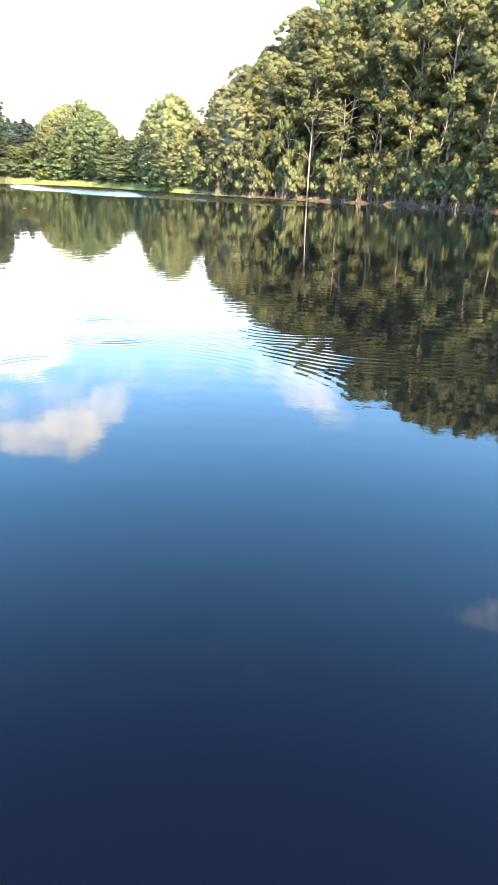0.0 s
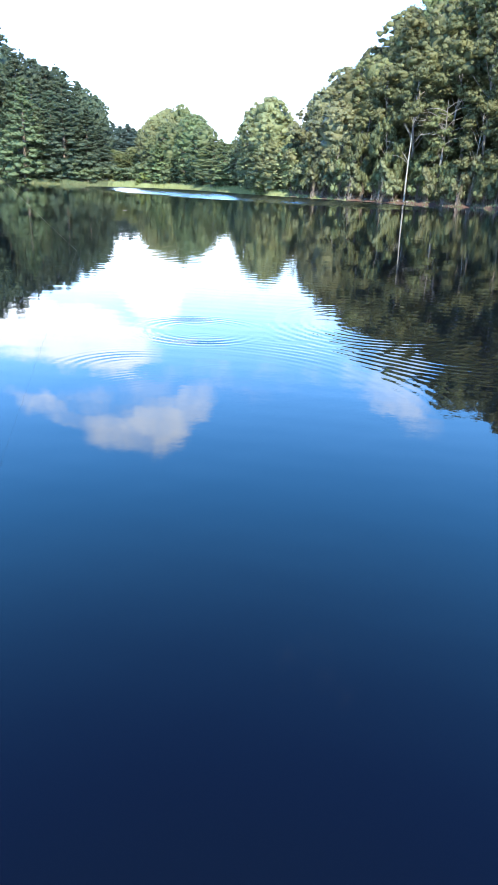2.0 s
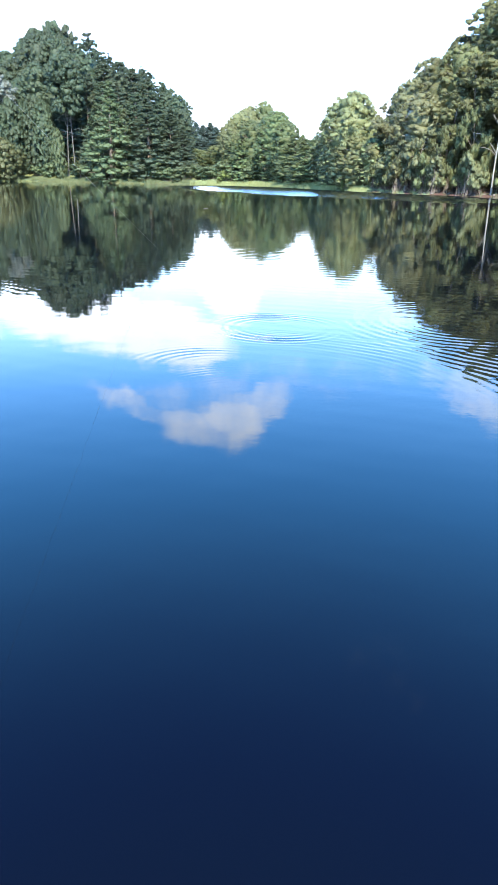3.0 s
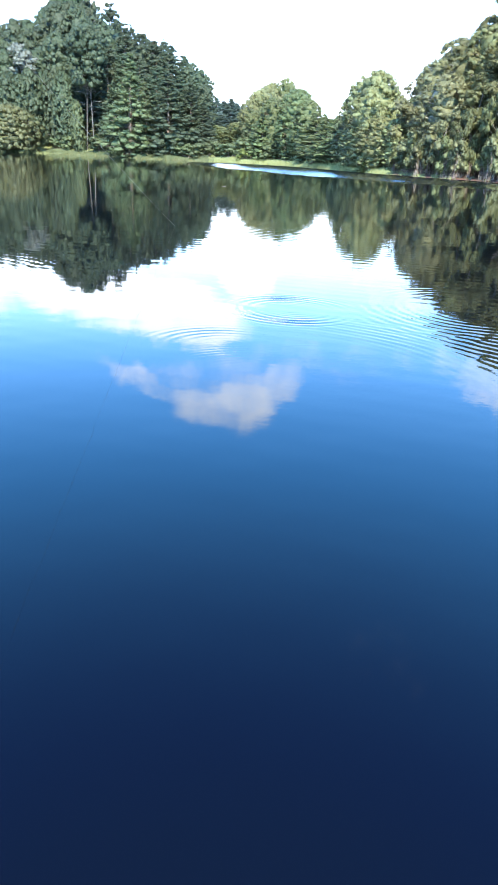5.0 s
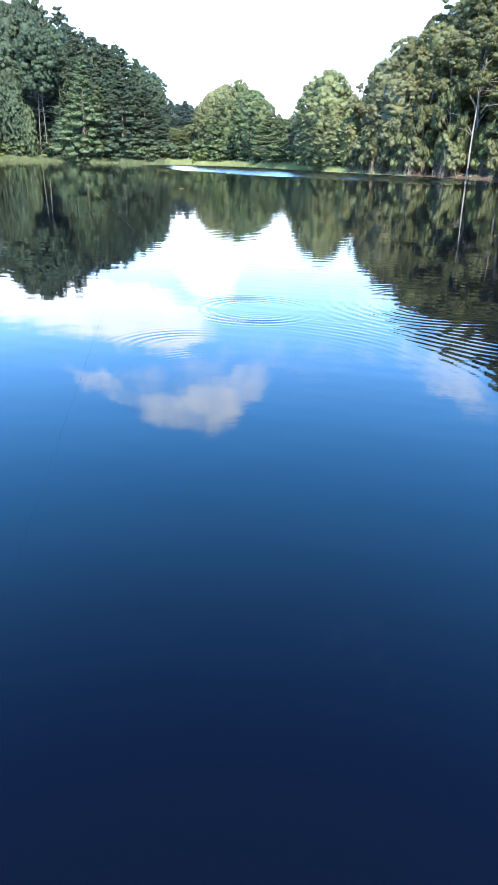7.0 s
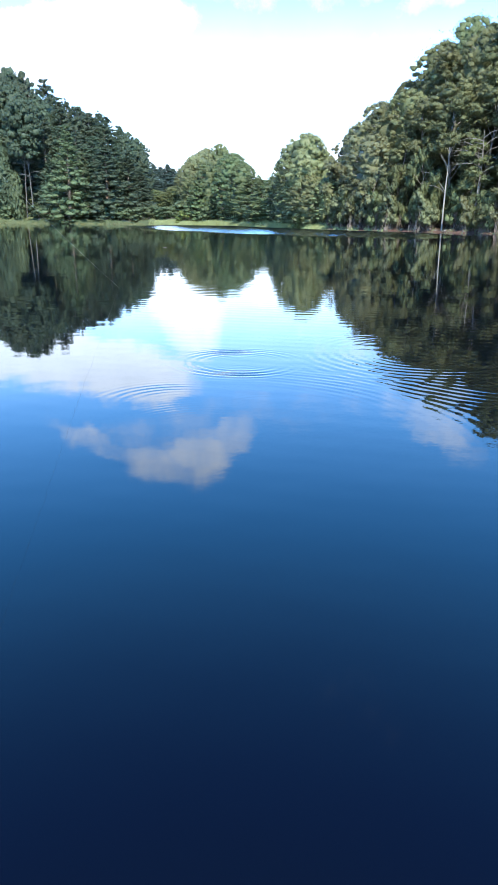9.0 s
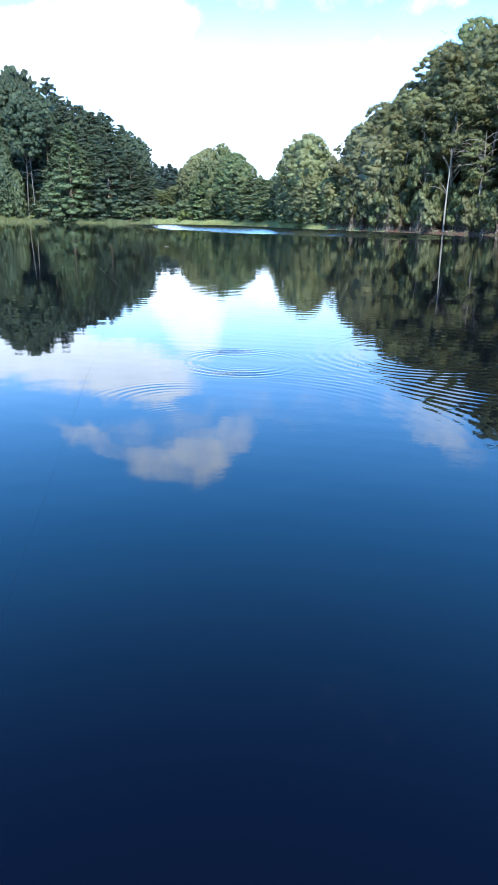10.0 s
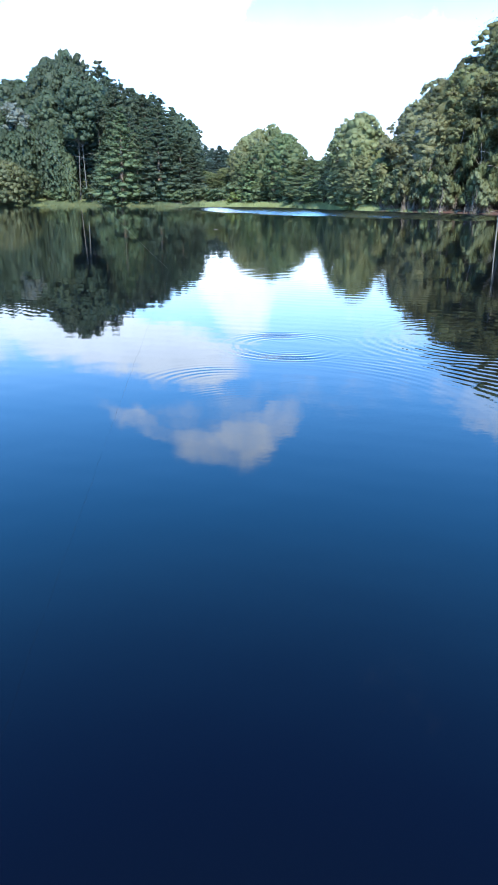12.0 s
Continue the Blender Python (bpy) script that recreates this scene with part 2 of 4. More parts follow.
def water_material():
    """Deep still water: dark below, a mirror above, with faint wavelets and one wind-ruffled stretch far out."""
    m, k = material("lake_water")
    place = k.add("ShaderNodeTexCoord").outputs["Object"]
    shape = k.add("ShaderNodeMapping")
    shape.inputs["Scale"].default_value = (0.9, 1.0, 1.0)
    k.link(place, shape.inputs[0])
    swell = k.noise(shape.outputs[0], 1.1, 2.0).outputs["Fac"]
    wavelet = k.noise(shape.outputs[0], 15.0, 2.0).outputs["Fac"]
    calm = k.span(k.noise(place, 0.16, 2.0).outputs["Fac"], 0.42, 0.62, 0.15, 1.0)
    at = k.add("ShaderNodeSeparateXYZ")
    k.link(place, at.inputs[0])
    edge = k.noise(shape.outputs[0], 0.12, 3.0).outputs["Fac"]
    u = k.math("DIVIDE", k.math("SUBTRACT", at.outputs[0], 1.0), 19.0)
    v = k.math("DIVIDE", k.math("SUBTRACT", at.outputs[1], k.math("MULTIPLY_ADD", at.outputs[0], -1.35, 98.0)), 30.0)
    d = k.math("ADD", k.math("ADD", k.math("POWER", u, 2.0), k.math("POWER", v, 2.0)), k.math("MULTIPLY", k.math("SUBTRACT", edge, 0.5), 0.6))
    ruffled = k.span(d, 1.2, 0.6)
    turned = k.add("ShaderNodeMapping")
    turned.inputs["Rotation"].default_value = (0, 0, radians(14))
    k.link(place, turned.inputs[0])
    train = k.add("ShaderNodeTexWave", wave_type="BANDS", bands_direction="Y")
    for key, value in (("Scale", 1.05), ("Distortion", 3.0), ("Detail", 1.0), ("Detail Scale", 0.5)):
        train.inputs[key].default_value = value
    k.link(turned.outputs[0], train.inputs["Vector"])
    breeze = k.span(k.noise(place, 0.11, 2.0).outputs["Fac"], 0.40, 0.62, 0.15, 1.0)
    train_height = k.math("MULTIPLY", k.math("MULTIPLY", train.outputs["Fac"], breeze), 0.0004)
    height = k.math("ADD", k.math("MULTIPLY", swell, 0.0026), k.math("MULTIPLY", k.math("MULTIPLY", wavelet, calm), 0.0004))
    height = k.math("ADD", height, train_height)
    relief = k.add("ShaderNodeBump")
    relief.inputs["Distance"].default_value = 1.0
    relief.inputs["Strength"].default_value = 1.0
    k.link(height, relief.inputs["Height"])
    body = k.add("ShaderNodeBsdfPrincipled")
    body.inputs["Base Color"].default_value = (0.0014, 0.0021, 0.0032, 1)
    body.inputs["IOR"].default_value = 1.333
    k.link(k.span(ruffled, 0, 1, 0.024, 0.12), body.inputs["Roughness"])
    # wind wavelets: from this low eye only their near faces show, tilted towards the viewer's shore
    chop = k.noise(place, 1.6, 3.0)
    parts = k.add("ShaderNodeSeparateColor")
    k.link(chop.outputs["Color"], parts.inputs[0])
    face = k.add("ShaderNodeCombineXYZ")
    k.put(face.inputs[0], k.span(parts.outputs[0], 0.3, 0.7, -0.10, 0.10, False))
    k.put(face.inputs[1], k.span(parts.outputs[1], 0.3, 0.7, -0.15, -0.06, False))
    face.inputs[2].default_value = 1.0
    blend = k.add("ShaderNodeMix", data_type="VECTOR")
    k.put(blend.inputs["Factor"], ruffled)
    k.link(relief.outputs[0], blend.inputs[4])
    k.link(face.outputs[0], blend.inputs[5])
    even = k.add("ShaderNodeVectorMath", operation="NORMALIZE")
    k.link(blend.outputs[1], even.inputs[0])
    k.link(even.outputs[0], body.inputs["Normal"])
    k.link(body.outputs[0], k.add("ShaderNodeOutputMaterial").inputs["Surface"])
    return m


GROUND = ground_material()
WATER = water_material()

# ---------------------------------------------------------------- ground and water
# the shore's distance from the eye, by bearing
SHORE_AZ = [-180, -100, -75, -50, -40, -31, -25, -20, -16, -11, -6.9, -2.7, 1.9, 6.4, 12.5, 19.5, 30, 50, 75, 100, 180]
SHORE_D = [7, 10, 30, 50, 57, 64, 71, 77, 80.5, 85, 94, 108, 133, 139, 146, 162, 158, 95, 42, 10, 7]


def shore(az):
    wiggle = min(1.0, max(0.0, (44 - abs(az)) / 4))
    return float(np.interp(az, SHORE_AZ, SHORE_D)) + wiggle * (0.5 * math.sin(az * 2.3) + 0.35 * math.sin(az * 5.1 + 1.0))


def mesh_object(name, verts, faces, mat, smooth=False, parent=None):
    """A mesh object from arrays of vertices and of quads or triangles."""
    verts, faces = np.asarray(verts, dtype=np.float32), np.asarray(faces, dtype=np.int32)
    me = bpy.data.meshes.new(name)
    me.vertices.add(len(verts))
    me.vertices.foreach_set("co", verts.ravel())
    k = faces.shape[1]
    me.loops.add(faces.size)
    me.loops.foreach_set("vertex_index", faces.ravel())
    me.polygons.add(len(faces))
    me.polygons.foreach_set("loop_start", np.arange(0, faces.size, k, dtype=np.int32))
    me.polygons.foreach_set("use_smooth", np.full(len(faces), smooth))
    me.update(calc_edges=True)
    me.validate()
    me.materials.append(mat)
    ob = new(name, me)
    ob.parent = parent
    return ob


def polar_sheet(name, az_list, radius, height, rings, mat, smooth):
    """A sheet round the eye: radius(az, i) and height(x, y, az, i) for ring i."""
    cols = len(az_list)
    pts = np.zeros((rings, cols, 3))
    for j, az in enumerate(az_list):
        a = radians(az)
        for i in range(rings):
            r = radius(az, i)
            x, y = 0.07 - r * math.sin(a), r * math.cos(a) - 0.05
            pts[i, j] = x, y, height(x, y, az, i)
    i, j = np.meshgrid(np.arange(rings - 1), np.arange(cols), indexing="ij")
    k = (j + 1) % cols
    faces = np.stack([i * cols + j, (i + 1) * cols + j, (i + 1) * cols + k, i * cols + k], -1).reshape(-1, 4)
    return mesh_object(name, pts.reshape(-1, 3), faces[:, ::-1], mat, smooth)


STEPS = [(-999, -1.6), (-6, -1.4), (-1.5, -0.4), (-0.3, -0.06), (0.15, 0.08), (0.6, 0.20), (2.0, 0.38), (5, 0.9), (10, 1.8), (20, 3.4),
         (40, 5.5), (90, 8.0), (250, 9.0), (800, 10.0), (3500, 10.0)]


def ground_radius(az, i):
    return 0.0 if i == 0 else max(0.6, shore(az) + STEPS[i][0])


def hill(az, off):
    """The slope behind the stony bank, above the gentle rise elsewhere."""
    return min(1.0, max(0.0, (-az - 7.0) / 4.0)) * min(1.0, max(0.0, (az + 80) / 20)) * float(np.interp(off, [5, 10, 20, 40, 90, 250], [0, 0.6, 2.5, 7.0, 11.0, 12.0]))


def ground_height(x, y, az, i):
    z = STEPS[i][1] + hill(az, STEPS[i][0])
    return z + (noise.noise((x * 0.35, y * 0.35, 0)) * 0.10 * min(1, max(0, z * 2)))


fine_az = [a * 0.5 for a in range(-90, 91)]
GROUND_AZ = [a for a in range(-178, -45, 4)] + fine_az + [a for a in range(46, 180, 4)]
ground = tagged(polar_sheet("ground", GROUND_AZ, ground_radius, ground_height, len(STEPS), GROUND, True),
                "grassy and leaf-strewn earth banks round the lake", "ground", kind="structure")


def ground_z(az, off):
    return float(np.interp(off, [s[0] for s in STEPS], [s[1] for s in STEPS])) + hill(az, off)


# ripples: centre, radius of the packet, its half width, wavelength, slope, and the bearing window in which it shows
def ripple(x, y, centre, radius, width, length, slope, lean=None, spread=180.0):
    dx, dy = x - centre.x, y - centre.y
    r = np.hypot(dx, dy)
    drift = 0.8 * np.sin(2.3 * x + 0.9 * y) * np.sin(1.7 * y - 1.1 * x) + 0.5 * np.sin(5.1 * x - 2.2 * y)
    uneven = 0.8 + 0.35 * np.sin(3.1 * x + 1.7 * y) * np.sin(2.3 * y - 1.4 * x) + 0.15 * np.sin(7.3 * x + 1.1 * y)
    z = slope * length / 6.283 * np.sin(6.283 * (r - radius) / length + drift) * uneven * np.exp(-((r - radius) / width) ** 2)
    if lean is not None:
        turn = np.degrees(np.arctan2(dy, dx)) - lean
        turn = (turn + 180) % 360 - 180
        z = z * np.exp(-(turn / spread) ** 2)
    return z


def build_water():
    cols = [a for a in range(-176, -41, 8)] + [a * 0.35 for a in range(-115, 116)] + [a for a in range(44, 180, 8)]
    inner = [0.0, 0.5, 1.0, 2.0, 3.0, 3.6] + [3.6 + 0.022 * i for i in range(1, 320)] + [10.7 + 0.08 * i for i in range(42)]
    top = inner[-1]
    outer = [0.02, 0.05, 0.1, 0.2, 0.35, 0.5, 0.7, 0.85, 1.0]
    az = np.radians(np.array(cols))
    reach = np.array([shore(a) + 1.2 for a in cols])
    near = np.minimum(top, 0.8 * reach)
    rad = [near * (r / top) for r in inner] + [near + (reach - near) * s for s in outer]
    rad = np.array(rad)
    x, y = 0.07 - rad * np.sin(az), rad * np.cos(az) - 0.05
    z = np.zeros_like(x)
    rise = bearing(0.1, 7.65)
    z += ripple(x, y, rise, 0.62, 0.17, 0.11, 0.17)
    z += ripple(x, y, rise, 0.40, 0.22, 0.085, 0.045)
    old = bearing(-22.8, 8.78)
    z += ripple(x, y, old, 2.15, 0.50, 0.14, 0.065, -157, 62)
    z += ripple(x, y, bearing(3.0, 4.9), 2.15, 0.40, 0.115, 0.045, 40, 34)
    z += ripple(x, y, bearing(-15.4, 8.5), 1.15, 0.42, 0.14, 0.10, -150, 85)
    z += ripple(x, y, bearing(5.5, 5.9), 0.62, 0.20, 0.10, 0.085, 128, 36)
    z += ripple(x, y, bearing(3.0, 4.9), 0.75, 0.25, 0.075, 0.014, 110, 30)
    z += ripple(x, y, bearing(28.7, 10.1), 1.5, 0.45, 0.17, 0.12, 53, 36)
    z += ripple(x, y, bearing(-2.2, 5.7), 0.40, 0.07, 0.075, 0.03, 115, 30)
    rings, m = rad.shape
    pts = np.stack([x, y, z], -1)
    i, j = np.meshgrid(np.arange(rings - 1), np.arange(m), indexing="ij")
    k = (j + 1) % m
    faces = np.stack([i * m + j, i * m + k, (i + 1) * m + k, (i + 1) * m + j], -1).reshape(-1, 4)
    ob = mesh_object("water", pts.reshape(-1, 3), faces[:, ::-1], WATER, True)
    return tagged(ob, "still dark blue lake mirroring sky, with ripple rings", "lake", kind="structure")


water = build_water()

# ---------------------------------------------------------------- trees


def tube(points, radii, sides=6):
    """Vertices and quads of a tapered tube along points."""
    pts = [Vector(p) for p in points]
    verts, faces = [], []
    for i, p in enumerate(pts):
        ahead = (pts[min(i + 1, len(pts) - 1)] - pts[max(i - 1, 0)]).normalized()
        side = ahead.orthogonal().normalized()
        up = ahead.cross(side)
        for s in range(sides):
            a = 2 * math.pi * s / sides
            verts.append(p + (side * math.cos(a) + up * math.sin(a)) * radii[i])
    for i in range(len(pts) - 1):
        for s in range(sides):
            t = (s + 1) % sides
            faces.append((i * sides + s, i * sides + t, (i + 1) * sides + t, (i + 1) * sides + s))
    return verts, faces


class Wood:
    """Collects tubes into one mesh."""

    def __init__(self):
        self.verts, self.faces = [], []

    def add(self, points, radii, sides=6):
        v, f = tube(points, radii, sides)
        base = len(self.verts)
        self.verts += [tuple(p) for p in v]
        self.faces += [tuple(base + q for q in face) for face in f]


ICO = bmesh.new()
bmesh.ops.create_icosphere(ICO, subdivisions=1, radius=1.0)
ICO_V = np.array([v.co[:] for v in ICO.verts])
ICO_F = np.array([[v.index for v in f.verts] for f in ICO.faces])
ICO.free()

def unit(a):
    return a / np.maximum(1e-9, np.linalg.norm(a, axis=-1, keepdims=True))


def leaves(rng, centre, facing, length, width, droop=0.6):
    """Triangles: one pointed leaf at each centre, its face turned to `facing`, hanging more or less downwards."""
    count = len(centre)
    down = np.tile(np.array([0, 0, -1.0]), (count, 1)) * droop + rng.normal(0, 0.6, (count, 3))
    along = unit(down - facing * np.sum(down * facing, 1, keepdims=True))
    across = np.cross(facing, along)
    size = rng.uniform(0.7, 1.3, (count, 1))
    l, w = along * length * size, across * width * size * 0.5
    verts = np.stack([centre - l * 0.4 + w, centre - l * 0.4 - w, centre + l * 0.6], 1).reshape(-1, 3)
    tri = np.arange(count * 3).reshape(-1, 3)
    return verts, np.concatenate([tri, tri[:, 2:3]], 1)


def clump_mesh(rng, at, size, middle, per, leaf, droop=0.6, basis=None, heart_r=0.8, spread=0.5, follow=0.5, fuzz=1.45):
    """Clumps of leaves: a lumpy dense heart at each place, its three radii in `size`, with leaves lying over it;
    the shading normals follow the clump and, by `follow`, the roundness of the head about `middle`."""
    at, size, middle = (np.asarray(a, dtype=float) for a in (at, size, middle))
    count = len(at)
    ball_v, ball_f = ICO_V, ICO_F

    def turned(v):
        return v if basis is None else np.einsum("nvi,nij->nvj", v, basis)

    lumps = rng.uniform(0.62, 1.15, (count, len(ball_v), 1))
    heart = at[:, None] + turned(ball_v[None] * lumps * heart_r * size[:, None])
    heart_n = unit(unit(turned(ball_v[None] / size[:, None])) + follow * unit(heart - middle[:, None]))
    base = np.arange(count)[:, None, None] * len(ball_v)
    heart_f = (ball_f[None] + base).reshape(-1, 3)
    d = unit(rng.normal(0, 1, (count, per, 3)) + np.array([0, 0, 0.3]))
    c = at[:, None] + turned(d * rng.uniform(0.78, 1.08, (count, per, 1)) * rng.choice([1.0, 1.0, 1.0, fuzz], (count, per, 1)) * size[:, None])
    out = unit(turned(d / size[:, None]))
    facing = unit(out + rng.normal(0, spread, (count, per, 3)))
    leaf_n = unit(out + follow * unit(c - middle[:, None]) + 0.25 * facing)
    v, f = leaves(rng, c.reshape(-1, 3), facing.reshape(-1, 3), *leaf, droop)
    verts = np.concatenate([heart.reshape(-1, 3), v])
    faces = np.concatenate([np.concatenate([heart_f, heart_f[:, 2:3]], 1), f + count * len(ball_v)])
    normals = np.concatenate([heart_n.reshape(-1, 3), np.repeat(leaf_n.reshape(-1, 3), 3, axis=0)])
    return verts, faces, normals


def joined(*meshes):
    """Several (vertices, faces, normals) as one."""
    base, faces = 0, []
    for v, f, nor in meshes:
        faces.append(f + base)
        base += len(v)
    return np.concatenate([m[0] for m in meshes]), np.concatenate(faces), np.concatenate([m[2] for m in meshes])


def crown_object(name, verts, faces, normals, mat, parent):
    """Leaves and hearts in one mesh."""
    me = bpy.data.meshes.new(name)
    tri = faces[:, 2] == faces[:, 3]
    sizes = np.where(tri, 3, 4)
    keep = np.ones(faces.shape, bool)
    keep[tri, 3] = False
    loops = faces[keep]
    me.vertices.add(len(verts))
    me.vertices.foreach_set("co", verts.astype(np.float32).ravel())
    me.loops.add(len(loops))
    me.loops.foreach_set("vertex_index", loops.astype(np.int32))
    me.polygons.add(len(faces))
    me.polygons.foreach_set("loop_start", (np.cumsum(sizes) - sizes).astype(np.int32))
    me.update(calc_edges=True)
    me.polygons.foreach_set("use_smooth", np.ones(len(faces), bool))
    me.normals_split_custom_set_from_vertices(normals.astype(np.float32))
    me.materials.append(mat)
    ob = new(name, me)
    ob.parent = parent
    return ob


def make_gum(seed, height=20.0, spread=3.4, bare=0.20, heads=18, clumps=11, per=52, leaf=(0.21, 0.115), leaf_mat=None, bark=None, name="gum_tree",
             trunk_r=0.24, crooked=1.0, head_r=1.6, extra=(), droop=0.8, flat=0.85, merge=0.4, dome=0.72, clump_r=(0.14, 0.27), follow=0.6, limb=1.0):
    """A eucalypt: a slender forking trunk and, at the ends of its limbs, domed heads made of rounded clumps of leaves."""
    rng = np.random.default_rng(seed)
    tree = new(name)
    wood = Wood()
    bend = rng.normal(0, 0.35 * crooked, (7, 2)).cumsum(0) * np.linspace(0, 1, 7)[:, None]
    spine = [Vector((bend[i, 0], bend[i, 1], height * 0.93 * i / 6)) for i in range(7)]
    radii = [trunk_r * (1.15 if i == 0 else 1.0 - 0.14 * i) for i in range(7)]
    wood.add([spine[0] - Vector((0, 0, 0.6))] + spine, [trunk_r * 1.35] + radii, 8)

    for points, thick in extra:
        wood.add(points, thick, 5)

    def on_trunk(u):
        q = min(5.999, max(0, u / 0.93 * 6))
        i = int(q)
        return spine[i].lerp(spine[i + 1], q - i)

    at, size, middles, core_at, core_size, core_middle = [], [], [], [], [], []
    for h in range(heads):
        u = bare + 0.06 + (0.96 - bare - 0.06) * ((h + rng.uniform(0.1, 0.9)) / heads) ** 0.85
        s = (u - 0.58) / 0.44
        prof = math.sqrt(max(0.05, 1 - s * s)) if s > 0 else 1.0 - 0.30 * s * s
        a = h * 2.4 + rng.uniform(-0.5, 0.5)
        away = spread * prof * (rng.uniform(0.45, 1.0) if h < heads - 4 else rng.uniform(0.2, 0.8))
        root = on_trunk(max(bare * 0.9, u - 0.12 - 0.08 * rng.random()))
        top = on_trunk(u)
        tip = Vector((top.x + away * math.cos(a), top.y + away * math.sin(a), height * u))
        mid = root.lerp(tip, 0.5) + Vector((0, 0, rng.uniform(-0.3, 0.5)))
        r0 = limb * trunk_r * (0.5 - 0.3 * u) * min(1.0, math.sqrt(22 / heads))
        wood.add([root, root.lerp(mid, 0.6) + Vector((0, 0, -0.1)), mid, tip], [r0, r0 * 0.8, r0 * 0.6, r0 * 0.2], 4)
        hr = head_r * rng.uniform(0.75, 1.2)
        middle = np.array(tip.lerp(top, merge)) - np.array([0, 0, 0.5 * hr])
        core_at.append(np.array(tip) - np.array([0, 0, 0.12 * hr]))
        core_size.append((0.78 * hr, 0.78 * hr, 0.74 * hr * dome))
        core_middle.append(middle)
        out = np.array((math.cos(a), math.sin(a), 0.0)) * 0.4
        for q in range(clumps):
            d = unit(np.append(unit(rng.normal(0, 1, 2)) + out[:2], 0.0))
            z = rng.uniform(-0.6, 1.0)
            d = np.append(d[:2] * math.sqrt(max(0.0, 1 - z * z)), z)
            at.append(np.array(tip) + d * hr * rng.uniform(0.55, 0.86) * np.array([1, 1, dome]))
            r = hr * rng.uniform(*clump_r)
            size.append((r * rng.uniform(0.9, 1.2), r * rng.uniform(0.9, 1.2), r * flat))
            middles.append(middle)
    mesh_object("trunk", wood.verts, wood.faces, bark, True, tree)
    v, f, nor = joined(clump_mesh(rng, at, size, middles, per, leaf, droop, follow=follow),
                       clump_mesh(rng, core_at, core_size, core_middle, per, leaf, droop, follow=follow))
    crown_object("crown", v, f, nor, leaf_mat, tree)
    return tree


def make_domed(seed, height=13.0, spread=4.0, low=0.04, widest=0.35, clumps=300, clump_r=0.46, per=32, leaf=(0.22, 0.12), mat=None, bark=None, name="gum_tree",
               lobed=0.2, flat=0.85, droop=0.8, follow=1.0, trunk_r=0.17):
    """A tree with a full crown down to the ground: rounded clumps of leaves all over a lobed dome."""
    rng = np.random.default_rng(seed)
    tree = new(name)
    wood = Wood()
    wood.add([(0, 0, -0.5), (0.1, 0, height * 0.35), (0, 0.1, height * 0.7), (0, 0, height * 0.93)], [trunk_r * 1.3, trunk_r, trunk_r * 0.7, 0.03], 7)
    at, size, middles = [], [], []

    def girth(u):
        wide = math.sqrt(max(0.0, 1 - ((u - widest) / (1 - widest)) ** 2)) if u > widest else 1 - 0.35 * ((widest - u) / widest) ** 2
        return spread * wide

    for i in range(clumps):
        u = low + (1 - low) * rng.random() ** 0.8
        a = rng.uniform(0, 2 * math.pi)
        where = Vector((math.cos(a) * 1.6, math.sin(a) * 1.6, u * height / spread * 1.3 + seed * 7.3))
        bulge = 1 + lobed * 1.6 * noise.noise(where) + lobed * 0.7 * noise.noise(where * 2.6)
        g = girth(u) * bulge * rng.uniform(0.88, 1.03)
        z = height * (0.5 + (u - 0.5) * (1 + 0.06 * (bulge - 1) * (u > 0.6)))
        r1 = clump_r * rng.uniform(0.5, 1.35)
        at.append((g * math.cos(a), g * math.sin(a), z - 0.6 * clump_r))
        size.append((r1 * rng.uniform(0.9, 1.25), r1 * rng.uniform(0.9, 1.25), r1 * flat))
        middles.append((0, 0, min(z - 0.2 * height, 0.62 * height) if u > 0.3 else z - 0.1 * height))
        if i % 6 == 0 and u > 0.15:
            wood.add([(0, 0, max(0.1, z - 0.25 * g - 0.5)), (g * 0.5 * math.cos(a), g * 0.5 * math.sin(a), z - 0.2 * g), (g * 0.95 * math.cos(a), g * 0.95 * math.sin(a), z - 0.6 * clump_r)], [0.06, 0.045, 0.015], 4)
    heart_at, heart_size = [], []
    for u in np.linspace(low + 0.05, 0.86, 9):
        heart_at.append((0, 0, height * u))
        heart_size.append((girth(u) * 1.02, girth(u) * 1.02, height * 0.14))
    mesh_object("trunk", wood.verts, wood.faces, bark, True, tree)
    v, f, nor = joined(clump_mesh(rng, at, size, middles, per, leaf, droop, heart_r=0.72, spread=0.7, follow=follow, fuzz=1.6),
                       clump_mesh(rng, heart_at, heart_size, np.array(heart_at) - np.array([0, 0, 1.0]), 60, leaf, droop))
    crown_object("crown", v, f, nor, mat, tree)
    return tree


